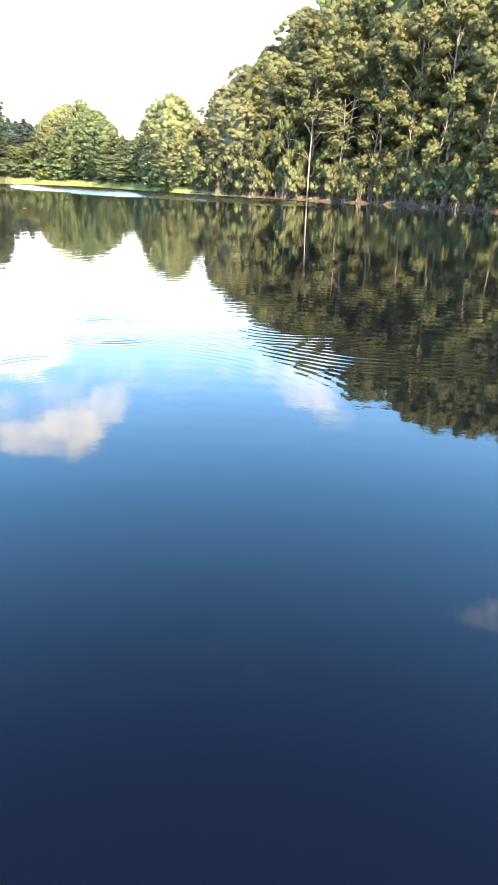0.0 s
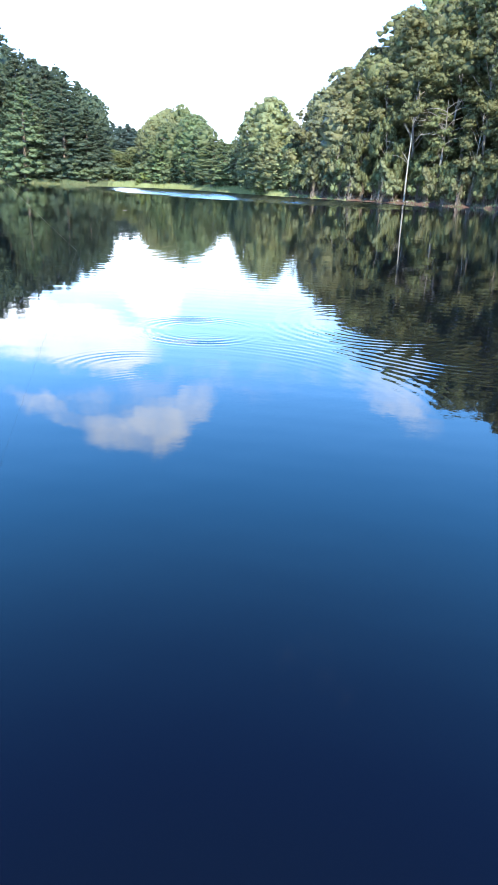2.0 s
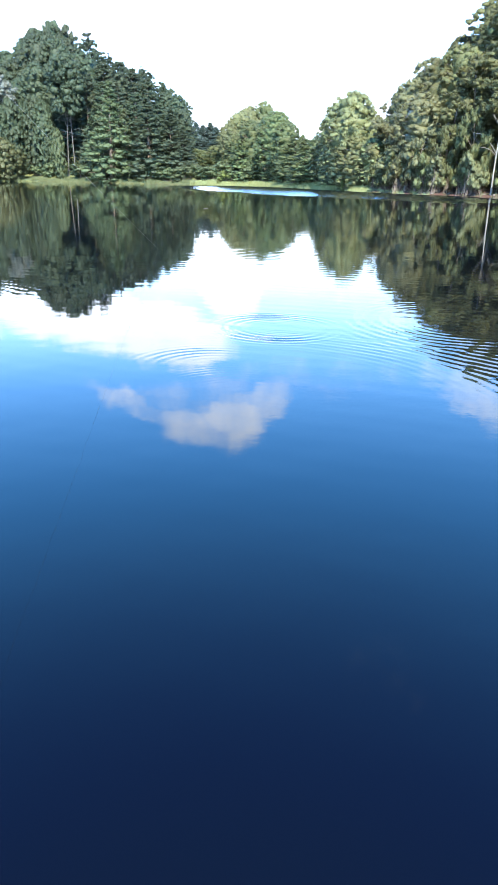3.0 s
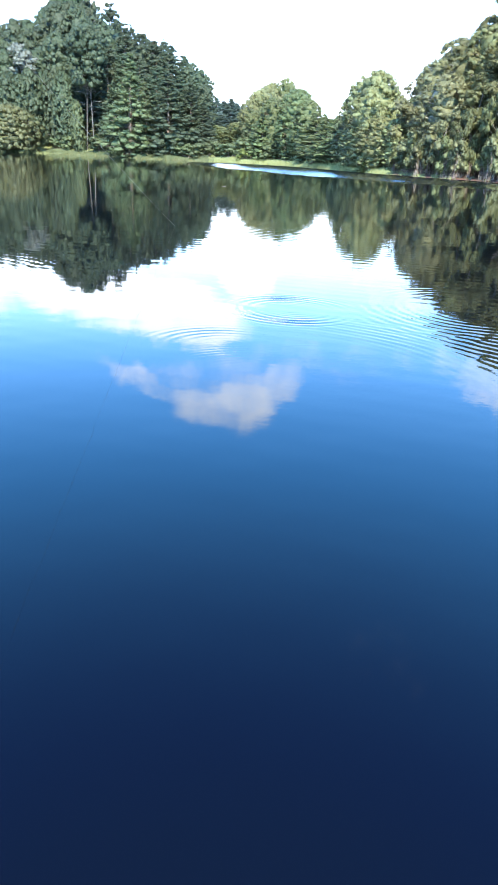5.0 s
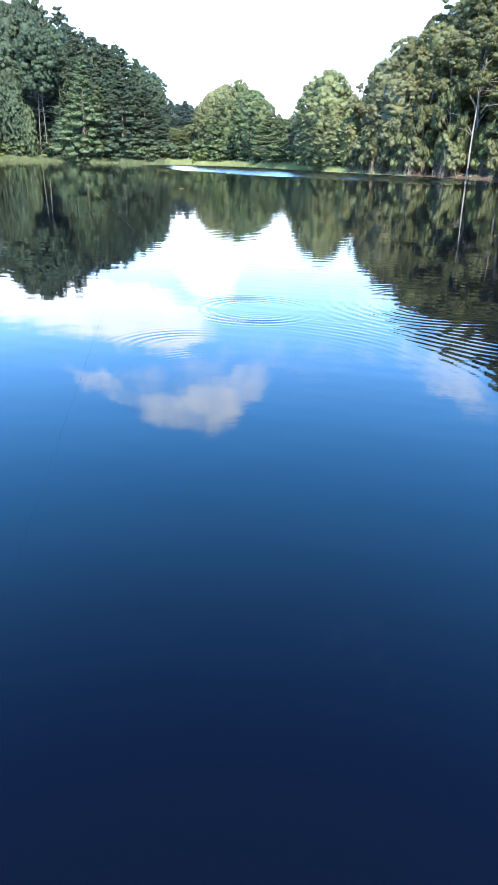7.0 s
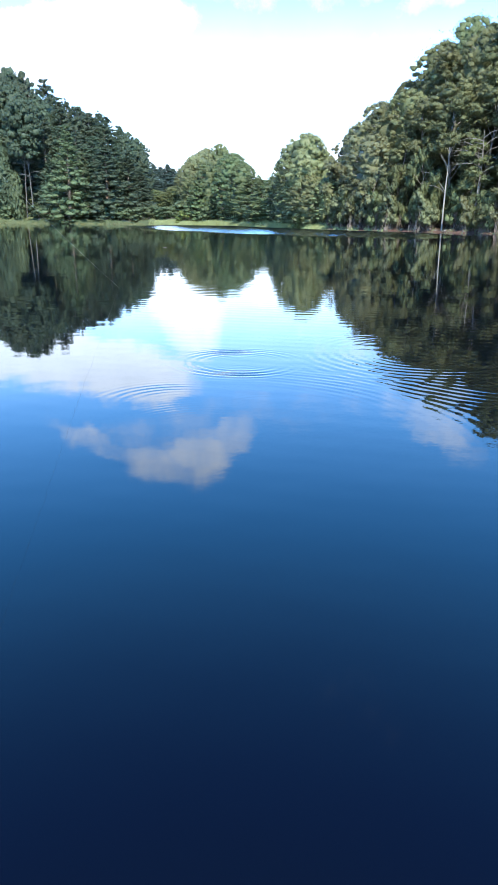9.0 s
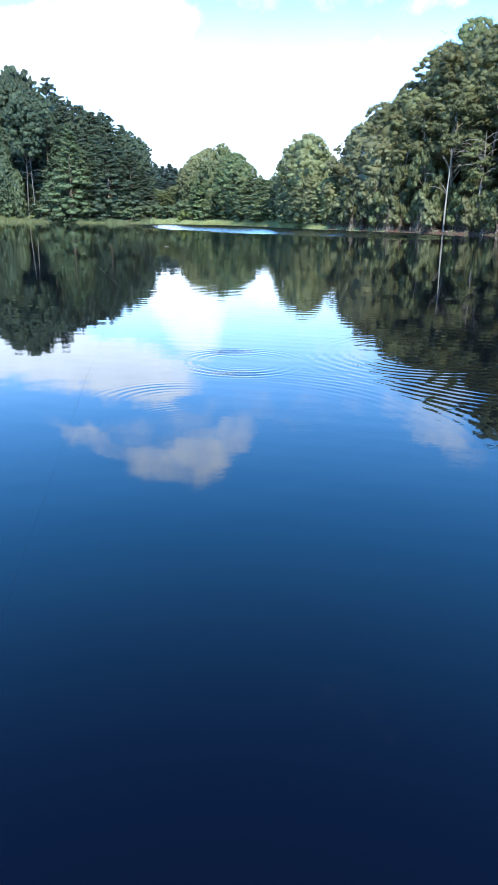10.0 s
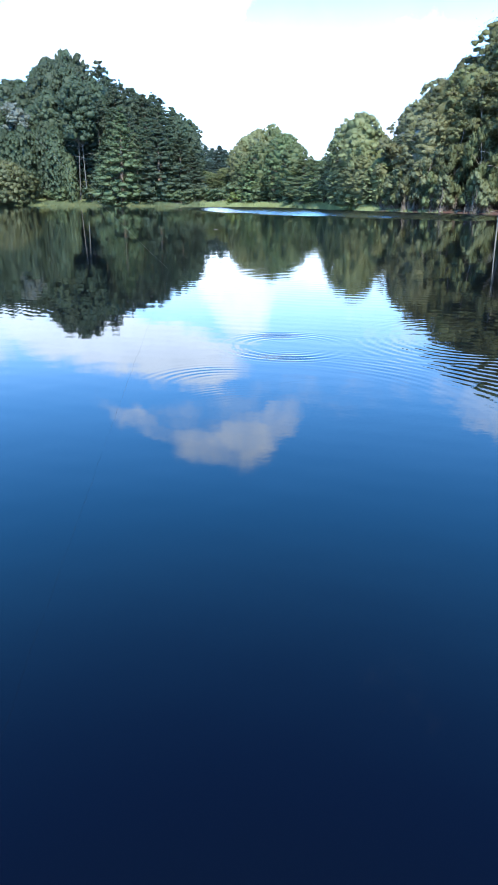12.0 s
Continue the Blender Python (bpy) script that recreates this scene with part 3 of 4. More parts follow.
def make_pine(seed, height=20.0, spread=3.8, mat=None, name="pine_tree", whorl=0.85, per=24, clear=0.06, power=0.6, tuft=(0.42, 0.12), jitter=0.7, boughs=6, thick=0.42, curl=0.5):
    """A conifer: a straight trunk with whorls of branches, each carrying flat sprays of needles, in layers."""
    rng = np.random.default_rng(seed)
    tree = new(name)
    wood = Wood()
    wood.add([(0, 0, -0.5), (0, 0, height * 0.3), (0.1, 0.05, height * 0.7), (0.1, 0, height * 0.985)],
             [0.32, 0.25, 0.13, 0.02], 7)
    z = height * clear
    at, size, axes, middles = [], [], [], []
    while z < height * 0.99:
        u = z / height
        reach = spread * min(1.0, (1 - u) ** power * 1.25) * (0.72 + 0.28 * min(1, u / 0.15)) + 0.15
        turn = rng.uniform(0, 6.28)
        for b in range(boughs):
            a = turn + 6.28 * (b + rng.uniform(-0.3, 0.3)) / boughs
            length = reach * rng.uniform(0.72, 1.1)
            sag = ((-0.14 if u < 0.6 else 0.25) + rng.normal(0, 0.08)) * length
            root = np.array([0.05, 0, z + rng.uniform(-jitter, jitter)])
            out = np.array([math.cos(a), math.sin(a), 0])
            tip = root + out * length + np.array([0, 0, sag])
            mid = root + out * length * 0.55 + np.array([0, 0, sag * 0.8 - 0.05 * length])
            wood.add([root, mid, tip], [0.05, 0.035, 0.012], 3)
            side = np.array([-out[1], out[0], 0])
            for s, part_of in ((0.5, 1.0), (0.86, 0.75)):
                along = unit(tip - root + np.array([0, 0, (s - 0.6) * curl * length]))
                up = np.cross(along, side) * -1.0 if np.cross(along, side)[2] < 0 else np.cross(along, side)
                wide = length * rng.uniform(0.17, 0.25) * part_of + 0.08
                at.append(root + (tip - root) * s + side * rng.normal(0, 0.06) * length + np.array([0, 0, rng.normal(0, 0.08)]))
                size.append((length * 0.24 * part_of + 0.1, wide, max(0.09, length * thick * 0.5 * part_of)))
                axes.append((along, side, up))
                middles.append((0, 0, z - 0.4 * reach))
        z += whorl * rng.uniform(0.8, 1.2) * (1.0 if u < 0.7 else 0.75)
    mesh_object("trunk", wood.verts, wood.faces, BARK_BROWN, True, tree)
    v, f, nor = clump_mesh(rng, at, size, middles, per, tuft, 0.5, np.array(axes), 0.72, 0.45, 0.9)
    crown_object("crown", v, f, nor, mat, tree)
    return tree


def make_bush(seed, height=3.0, spread=1.6, mat=None, name="shrub", heads=8, per=40, leaf=(0.26, 0.12), low=0.3, droop=0.6, flat=0.85, bark=None, dome=False, stems=False, clump_r=(0.24, 0.36)):
    """A many-stemmed shrub or sapling clump."""
    rng = np.random.default_rng(seed)
    tree = new(name)
    wood = Wood()
    at, size, middles = [], [], []
    for h in range(heads):
        u = low + (0.95 - low) * (h + rng.uniform(0, 1)) / heads
        a = rng.uniform(0, 2 * math.pi)
        away = spread * (1 - 0.55 * u) * rng.uniform(0.2, 1.0)
        tip = Vector((away * math.cos(a), away * math.sin(a), height * u))
        foot = Vector((rng.normal(0, spread * 0.22), rng.normal(0, spread * 0.22), -0.3))
        way_up = [foot, foot.lerp(tip, 0.5) + Vector((0, 0, 0.2)), tip]
        if stems:
            v, f = tube(way_up, [0.032, 0.025, 0.012], 4)
            mesh_object("stem", [tuple(p) for p in v], f, bark, True, tree)
        else:
            wood.add(way_up, [0.045, 0.035, 0.015], 5)
        for q in range(3):
            c = np.array(tip) + rng.normal(0, 0.3, 3) * spread * 0.6
            r = spread * rng.uniform(*clump_r)
            at.append((c[0], c[1], max(c[2], 0.25 * height * low + 0.2)))
            size.append((r, r, r * flat))
            middles.append((0, 0, 0.35 * height) if dome else c - np.array([0, 0, 0.3]))
    if not stems:
        mesh_object("trunk", wood.verts, wood.faces, bark or BARK_BROWN, True, tree)
    v, f, nor = clump_mesh(rng, at, size, middles, per, leaf, droop)
    crown_object("crown", v, f, nor, mat, tree)
    return tree


PROTOS = []


def proto(tree):
    """Keeps a pattern tree, with the height and radius of its crown."""
    co = np.array([v.co[:] for ob in tree.children for v in ob.data.vertices])
    tree["height"], tree["radius"] = float(co[:, 2].max()), float(np.percentile(np.hypot(co[:, 0], co[:, 1]), 97))
    PROTOS.append(tree)
    return tree


spin = random.Random(7)


def plant(kind, az, off, height, radius, label="", category="tree", group=""):
    """Stands a copy of a tree at a bearing, `off` metres behind the shore, with its height and the radius of its crown."""
    sz, sx = height / kind["height"], radius / kind["radius"]
    at = bearing(az, shore(az) + off, ground_z(az, off) - 0.05)
    m = Matrix.LocRotScale(at, Euler((spin.uniform(-0.03, 0.03), spin.uniform(-0.03, 0.03), spin.uniform(0, 6.28))), (sx, sx, sz))
    return tagged(copy_thing(kind, m), label, category, group)


def tall(az, off, el):
    """The height of a tree at that place whose top stands at an elevation of el degrees."""
    return EYE[2] + (shore(az) + off) * math.tan(radians(el)) - ground_z(az, off)


NEAR = dict(clumps=19, per=26)
gums = [proto(make_gum(s, bare=0.34, heads=17, spread=3.7, head_r=1.65, leaf_mat=GUM_LEAF, bark=BARK_GREY if s % 2 else BARK_PALE, **NEAR)) for s in (1, 2, 3)]
cool_gums = [proto(make_gum(s, bare=0.34, heads=17, spread=3.7, head_r=1.65, leaf_mat=GUM_LEAF_COOL, bark=BARK_GREY, **NEAR)) for s in (11, 12)]
mid_gums = [proto(make_gum(s, height=15, spread=3.0, bare=0.22, heads=16, leaf_mat=GUM_LEAF, bark=BARK_PALE, trunk_r=0.18, crooked=1.3, head_r=1.4, **NEAR)) for s in (25, 26)]
low_gums = [proto(make_gum(s, height=9, spread=2.2, bare=0.10, heads=14, leaf_mat=m, bark=BARK_PALE, trunk_r=0.13, crooked=1.5, head_r=1.0, dome=0.95, flat=1.25, droop=1.6, clumps=9, per=50, leaf=(0.27, 0.11), clump_r=(0.24, 0.38)))
            for s, m in ((21, GUM_LEAF), (22, GUM_LEAF_COOL))]
dull_gums = [proto(make_domed(27, height=13, spread=3.0, low=0.12, widest=0.55, clumps=260, clump_r=0.42, per=24, mat=GUM_LEAF_DULL, bark=BARK_GREY, lobed=0.42, follow=0.8)),
             proto(make_gum(28, height=9, spread=2.4, bare=0.08, heads=14, leaf_mat=GUM_LEAF_DULL, bark=BARK_GREY, trunk_r=0.13, crooked=1.5, head_r=1.1, dome=0.95, flat=1.3, droop=1.6, **NEAR))]
saplings = [proto(make_bush(s, height=5.0, spread=1.15, mat=m, name="gum_sapling", heads=12, low=lo, per=34, leaf=(0.30, 0.10), droop=2.0, flat=1.6, bark=BARK_BROWN, stems=True)) for s, m, lo in ((31, GUM_LEAF, 0.22), (32, GUM_LEAF_COOL, 0.16), (33, GUM_LEAF_DULL, 0.26))]
deep_gum = proto(make_domed(48, height=20, spread=5.0, low=0.02, widest=0.5, clumps=170, clump_r=0.95, per=16, leaf=(0.42, 0.22), mat=GUM_LEAF_COOL, bark=BARK_DARK, lobed=0.3))
full_gums = [proto(make_domed(s, height=20, spread=4.2, low=0.22, widest=0.60, clumps=330, clump_r=0.60, per=24, leaf=(0.24, 0.13), mat=m, bark=BARK_GREY, lobed=0.42, flat=0.8, follow=0.8)) for s, m in ((14, GUM_LEAF), (15, GUM_LEAF_COOL), (16, GUM_LEAF))]
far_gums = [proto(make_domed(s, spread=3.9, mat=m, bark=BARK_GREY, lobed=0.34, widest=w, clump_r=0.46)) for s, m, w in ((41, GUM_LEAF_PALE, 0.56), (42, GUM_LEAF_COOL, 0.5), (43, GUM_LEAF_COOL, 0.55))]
wood_gums = [proto(make_domed(s, height=24, spread=4.2, mat=WOOD_LEAF, bark=BARK_GREY, lobed=0.26, widest=0.5, clumps=350, clump_r=0.62, leaf=(0.24, 0.14), flat=0.9, droop=0.9)) for s in (44, 46)]
column_gums = [proto(make_domed(s, height=20, spread=2.4, mat=WOOD_LEAF, bark=BARK_GREY, lobed=0.2, widest=0.5, clumps=340, clump_r=0.44, leaf=(0.26, 0.11), flat=1.7, droop=2.0, follow=1.1)) for s in (49, 50)]
silver = proto(make_gum(45, spread=3.0, bare=0.62, heads=10, clumps=12, per=44, leaf=(0.34, 0.16), leaf_mat=SILVER_LEAF, bark=BARK_GREY, name="silver_wattle", head_r=1.8))
bare_gum = proto(make_gum(47, spread=3.6, bare=0.44, heads=16, clumps=11, per=46, leaf=(0.27, 0.12), leaf_mat=WOOD_LEAF, bark=BARK_ASH, head_r=1.9, trunk_r=0.14, crooked=0.4, limb=1.3,
                          extra=[([(0, 0, z), (1.2 * math.cos(a), 1.2 * math.sin(a), z + 0.25), (2.5 * math.cos(a), 2.5 * math.sin(a), z + 0.15)], [0.045, 0.035, 0.015]) for z, a in
                                 [(6.0 + 0.55 * i, 2.4 * i) for i in range(14)]]))
pines = [proto(make_pine(s, mat=PINE_NEEDLE)) for s in (51, 52, 53)]
cone_pines = [proto(make_pine(s, mat=m, power=1.0, spread=4.6, whorl=1.15, per=34, tuft=(0.4, 0.12), jitter=0.6, boughs=9, clear=0.03, thick=0.4)) for s, m in ((55, CONE_NEEDLE), (56, PINE_NEEDLE), (57, PINE_NEEDLE))]
round_pine = proto(make_domed(63, spread=4.2, mat=PINE_NEEDLE_LIGHT, bark=BARK_BROWN, name="pine_tree", lobed=0.2, widest=0.4, clumps=380, clump_r=0.42, flat=0.7, per=26, follow=1.6, leaf=(0.2, 0.11)))
slim_pine = proto(make_pine(64, height=12, spread=1.9, mat=CONE_NEEDLE, whorl=0.55, per=16, power=0.6, tuft=(0.36, 0.12), clear=0.02, thick=0.5))
light_pines = [proto(make_pine(s, mat=PINE_NEEDLE_LIGHT, power=0.6, spread=5.0, boughs=8, thick=0.42, whorl=1.0)) for s in (61, 62)]
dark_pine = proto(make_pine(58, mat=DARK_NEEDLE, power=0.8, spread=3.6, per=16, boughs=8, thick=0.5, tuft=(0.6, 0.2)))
lime_pine = proto(make_pine(65, height=6, spread=2.0, mat=LIME_NEEDLE, whorl=0.5, per=14, power=0.6, tuft=(0.32, 0.12), thick=0.4))
willow = proto(make_domed(71, height=9.0, spread=6.0, mat=WILLOW_LEAF, bark=BARK_BROWN, name="willow", lobed=0.22, widest=0.2, clumps=420, clump_r=0.55, flat=1.1, droop=1.8, per=26, leaf=(0.3, 0.10)))
oval_tree = proto(make_domed(74, height=9.0, spread=2.0, mat=CONE_NEEDLE, bark=BARK_BROWN, name="oval_tree", widest=0.45, clumps=160, clump_r=0.42, flat=1.2, droop=1.2, trunk_r=0.1))
lime_bush = proto(make_bush(73, height=3.0, spread=1.6, mat=LIME_NEEDLE, heads=8, per=30, leaf=(0.3, 0.14), low=0.12))
far_bush = proto(make_bush(72, height=3.0, spread=2.0, mat=CONE_NEEDLE, name="shrub", heads=9, per=26, leaf=(0.34, 0.15), low=0.12))

# the stony bank: eucalypts in several rows, the tallest behind
TOP_AZ = [-46, -38, -33, -27, -21, -18, -16, -14.2, -13.2, -12, -10, -9.2, -8.4, -7.2, -6.0]
TOP_EL = [19, 18.5, 18.0, 17.2, 15.5, 14.0, 12.9, 11.8, 10.2, 9.2, 8.3, 7.5, 5.8, 4.1, 3.2]
pick = random.Random(3)
BANK = "eucalypts on the stony bank"
for off, part_of, step, radius in ((17, 1.0, 2.2, 4.6), (10, 0.97, 2.3, 4.4), (5.0, 0.76, 2.5, 3.6), (1.8, 0.46, 2.2, 2.7)):
    az = -36.0 + off * 0.13
    while az < -7.4:
        el = float(np.interp(az, TOP_AZ, TOP_EL)) * part_of * pick.uniform(0.95, 1.03)
        h = tall(az, off, el)
        if off > 2 or abs(az + 16) > 1.4:
            kinds = gums + cool_gums if h > 14.5 else mid_gums if h > 9.5 else low_gums
            if h > 12 and (off > 12 or (off > 6 and pick.random() < 0.5)):
                kinds = full_gums
            if az > -11.2:
                kinds = [dull_gums[0] if h > 9.5 else dull_gums[1]]
            words = "tall olive-green eucalypt with tufted crown on the stony bank" if off > 4 else "young eucalypt with drooping tufts at the water's edge"
            plant(pick.choice(kinds), az, off + pick.uniform(-0.5, 0.5) * min(1, off / 6), h, radius * min(1.0, 0.4 + h / (30 if off > 6 else 16)), words, "eucalypt", BANK)
        az += step * pick.uniform(0.8, 1.2) * 75 / shore(az)
for az in (-36, -32.5, -29, -26, -23, -20, -17.6, -15.6, -13.6, -11.6, -9.8, -8.2):
    plant(deep_gum, az, 27, tall(az, 27, float(np.interp(az, TOP_AZ, TOP_EL)) * 0.84), 5.5 if az < -11 else 3.2, "dark eucalypt deep inside the stand", "eucalypt", BANK)
for az in (-34, -31.5, -29, -26.5, -24, -21.8, -19.6, -17.6, -15.4, -13.4, -11.4):
    plant(deep_gum, az, 13, pick.uniform(6.5, 8.5), 3.4, "dark undergrowth eucalypt inside the stand", "eucalypt", BANK)
for az in (-36, -31, -26, -21.5, -18, -15, -12.2, -9.6):
    plant(deep_gum, az, 38, tall(az, 38, float(np.interp(az, TOP_AZ, TOP_EL)) * 0.75), 8.0 if az < -13 else 3.5, "dark eucalypt deep inside the stand", "eucalypt", BANK)
az = -36.0
while az < -7.0:
    plant(pick.choice(saplings), az, pick.uniform(0.35, 3.0) + (1.6 if abs(az + 16.0) < 0.8 else 0.0), pick.uniform(2.6, 5.2), pick.uniform(0.8, 1.25), "thin-stemmed eucalypt sapling on the stony bank", "sapling", "saplings on the stony bank")
    az += pick.uniform(0.25, 0.5)

# the white-trunked eucalypt that stands clear at the water's edge
BARK_WHITE = plain_material("bark_white", (0.17, 0.158, 0.13), (0.30, 0.285, 0.235), 0.8, 0.7, 0.01, (1, 1, 0.25))
white_gum = make_gum(81, height=14.0, spread=2.2, bare=0.46, heads=9, clumps=12, per=50, leaf=(0.25, 0.12), leaf_mat=GUM_LEAF_COOL, bark=BARK_WHITE, trunk_r=0.105, crooked=0.3, head_r=1.25,
                     extra=[([(0, 0, 4.2), (-0.5, 0, 4.9), (-1.1, 0.1, 5.6), (-1.9, 0.1, 6.1), (-2.7, 0.1, 6.2)], [0.035, 0.032, 0.028, 0.022, 0.012]),
                            ([(0, 0, 4.0), (-0.6, -0.2, 4.5), (-1.3, -0.3, 4.75), (-1.9, -0.3, 4.8)], [0.028, 0.024, 0.018, 0.010])])
white_gum.matrix_basis = pose(*bearing(-16.0, shore(-16.0) + 0.5, 0.1))
tagged(white_gum, "slender eucalypt with bare white trunk at the water's edge", "eucalypt")

for az, off, h, r in ((-16.8, 4.2, 6.0, 2.6), (-15.1, 4.0, 5.5, 2.4), (-16.0, 6.5, 8.5, 3.0)):
    plant(low_gums[0], az, off, h, r, "young eucalypt with drooping tufts behind the white trunk", "eucalypt", BANK)


def make_dead_tree(seed, height, spread):
    """A leafless tree: a leaning stem that fans out into bare limbs."""
    rng = np.random.default_rng(seed)
    tree = new("dead_tree")
    wood = Wood()
    stem = [Vector((0, 0, -0.4)), Vector((0.1, 0.05, height * 0.25)), Vector((0.3, 0, height * 0.5)), Vector((0.2, 0.1, height * 0.78))]
    wood.add(stem, [0.10, 0.08, 0.06, 0.02], 7)
    for i in range(13):
        root = stem[2].lerp(stem[3], (i + rng.random()) / 13) - Vector((0, 0, height * 0.06))
        side = -1 if i % 3 else 1
        reach = spread * rng.uniform(0.45, 1.1)
        tip = root + Vector((side * reach, rng.normal(0, 0.8), height * rng.uniform(-0.02, 0.17)))
        mid = root.lerp(tip, 0.5) + Vector((0, 0, rng.uniform(0.1, 0.6)))
        near = root.lerp(mid, 0.5) + Vector((0, 0, rng.uniform(0.0, 0.25)))
        wood.add([root, near, mid, tip], [0.032, 0.027, 0.020, 0.007], 5)
        for q in range(3):
            start = mid.lerp(tip, rng.uniform(0.0, 0.7))
            wood.add([start, start + Vector((side * rng.uniform(0.3, 0.9), rng.normal(0, 0.3), rng.uniform(-0.5, 0.5)))], [0.014, 0.005], 4)
    mesh_object("trunk", wood.verts, wood.faces, BARK_GREY, True, tree)
    return tree


dead = make_dead_tree(91, 13.0, 3.4)
dead.matrix_basis = pose(*bearing(-18.3, shore(-18.3) + 1.0, 0.2), 0, 0, -18)
tagged(dead, "bare tan dead limbs fanning out before the eucalypts", "dead tree")

# the far bank
FAR = "trees on the far bank"
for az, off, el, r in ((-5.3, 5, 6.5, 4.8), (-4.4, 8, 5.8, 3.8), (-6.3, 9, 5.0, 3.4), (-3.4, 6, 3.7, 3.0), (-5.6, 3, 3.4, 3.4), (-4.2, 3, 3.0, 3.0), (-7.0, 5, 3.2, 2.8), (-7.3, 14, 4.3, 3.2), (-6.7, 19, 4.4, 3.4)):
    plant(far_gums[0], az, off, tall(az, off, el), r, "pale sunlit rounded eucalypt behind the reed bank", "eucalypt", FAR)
plant(lime_pine, -5.1, 1.6, 4.8, 1.9, "small lime-green conifer on the far bank", "conifer", FAR)
for az, off, el, r in ((-0.9, 8, 3.2, 3.2), (-1.8, 6, 2.9, 3.2), (-2.6, 7, 3.1, 3.2), (-1.3, 14, 3.0, 3.2), (-2.3, 16, 3.0, 3.0)):
    plant(pick.choice(light_pines), az, off, tall(az, off, el), r, "mid-green layered pine behind the reed bank", "pine tree", FAR)
for az, off, el, r in ((0.6, 9, 4.9, 4.3), (2.5, 6, 4.2, 3.8), (-0.2, 9, 4.15, 3.7), (3.2, 5, 2.8, 3.0)):
    plant(round_pine if r > 3.5 else light_pines[0], az, off, tall(az, off, el), r, "rounded light-green pine behind the reed bank", "pine tree", FAR)
for az, off, el, r in ((1.7, 24, 5.75, 3.6), (3.4, 14, 4.9, 4.4), (4.1, 12, 4.3, 3.0), (3.6, 8, 3.4, 3.6), (2.8, 20, 5.3, 3.8), (0.5, 22, 4.6, 4.0)):
    plant(pick.choice(far_gums), az, off, tall(az, off, el), r, "brown-green open-crowned eucalypt rising among the pines", "eucalypt", FAR)
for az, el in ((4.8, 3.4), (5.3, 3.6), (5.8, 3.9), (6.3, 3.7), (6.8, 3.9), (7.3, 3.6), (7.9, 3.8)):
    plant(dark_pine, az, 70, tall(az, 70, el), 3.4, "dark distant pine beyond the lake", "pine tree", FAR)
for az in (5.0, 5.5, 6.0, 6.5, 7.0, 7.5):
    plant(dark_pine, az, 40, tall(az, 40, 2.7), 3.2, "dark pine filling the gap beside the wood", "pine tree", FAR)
for az in (4.8, 5.3, 5.9, 6.5, 7.1, 7.6):
    plant(pick.choice(far_gums[1:]), az, 16, tall(az, 16, pick.uniform(1.7, 2.6)), 2.4, "dark green low eucalypt on the far bank", "eucalypt", FAR)
for az in (4.6, 3.4, 5.2, 5.9, 6.6, 7.2, 2.6, 4.0, 1.9, 1.2, 0.5, -0.2, -0.9, -1.6):
    plant(far_bush, az, pick.uniform(3, 9), pick.uniform(2.2, 4.0), pick.uniform(1.6, 2.6), "low green shrub on the far bank", "shrub", FAR)

plant(lime_bush, 4.7, 2.2, 2.5, 1.6, "small yellow-green bush on the far bank", "shrub", FAR)

# the pine wood
WOOD = "trees of the pine wood"
WOOD_AZ = [6.8, 7.6, 8.5, 9.5, 10.85, 12.1, 13.0, 14.3, 15.4, 16.6, 17.6, 18.6, 19.6, 20.0, 22.0, 26.0, 34.0]
WOOD_EL = [3.6, 4.6, 5.9, 6.5, 7.5, 7.8, 7.9, 8.65, 9.5, 9.85, 10.1, 9.6, 8.8, 8.0, 8.0, 7.6, 7.0]
for off, part_of, step, radius in ((36, 1.0, 1.15, 4.6), (24, 0.93, 1.15, 4.6), (14, 0.76, 1.2, 4.4)):
    az = 7.9 + off * 0.008
    while az < 27.5:
        if off < 20 and 15.6 < az < 17.0:
            az += 0.5
            continue
        h = tall(az, off, float(np.interp(az, WOOD_AZ, WOOD_EL)) * part_of * pick.uniform(0.99, 1.05))
        if az < 15.5 and pick.random() < 0.55:
            plant(pick.choice(pines), az, off, h, radius * min(1.1, 0.4 + h / 30), "dark green pine in a dense wood", "pine tree", WOOD)
        else:
            plant(pick.choice(wood_gums), az, off, h, radius * min(1.1, 0.4 + h / 30), "dark green eucalypt in a dense wood", "eucalypt", WOOD)
        az += step * pick.uniform(0.85, 1.15)
for q, (az, off, el, r) in enumerate(((13.5, 2.5, 6.5, 5.4), (10.5, 6, 5.7, 5.0), (11.9, 8, 5.2, 4.2), (8.9, 8, 4.9, 4.4), (9.8, 11, 5.6, 4.0), (14.7, 8, 4.6, 3.6), (7.9, 10, 3.6, 3.4))):
    plant(cone_pines[min(q, 1 + q % 2)], az, off, tall(az, off, el), r, "broad conical pine at the edge of the wood", "pine tree", WOOD)
plant(slim_pine, 12.2, 5.5, tall(12.2, 5.5, 4.9), 1.7, "slim yellow-green conifer between the pines", "conifer", WOOD)
for az, el, r in ((18.2, 5.2, 2.6), (19.0, 5.6, 2.6), (19.8, 5.0, 2.4), (20.5, 5.3, 2.6), (21.3, 4.8, 2.6), (17.8, 3.6, 2.0), (22.2, 5.0, 3.0)):
    plant(pick.choice(column_gums), az, 8, tall(az, 8, el), r, "narrow drooping eucalypt at the edge of the wood", "eucalypt", WOOD)
for az, el in ((16.2, 8.5), (16.7, 8.2)):
    plant(bare_gum, az, 6.5, tall(az, 6.5, el), 4.4, "tall bare-trunked eucalypt at the edge of the wood", "eucalypt", WOOD)
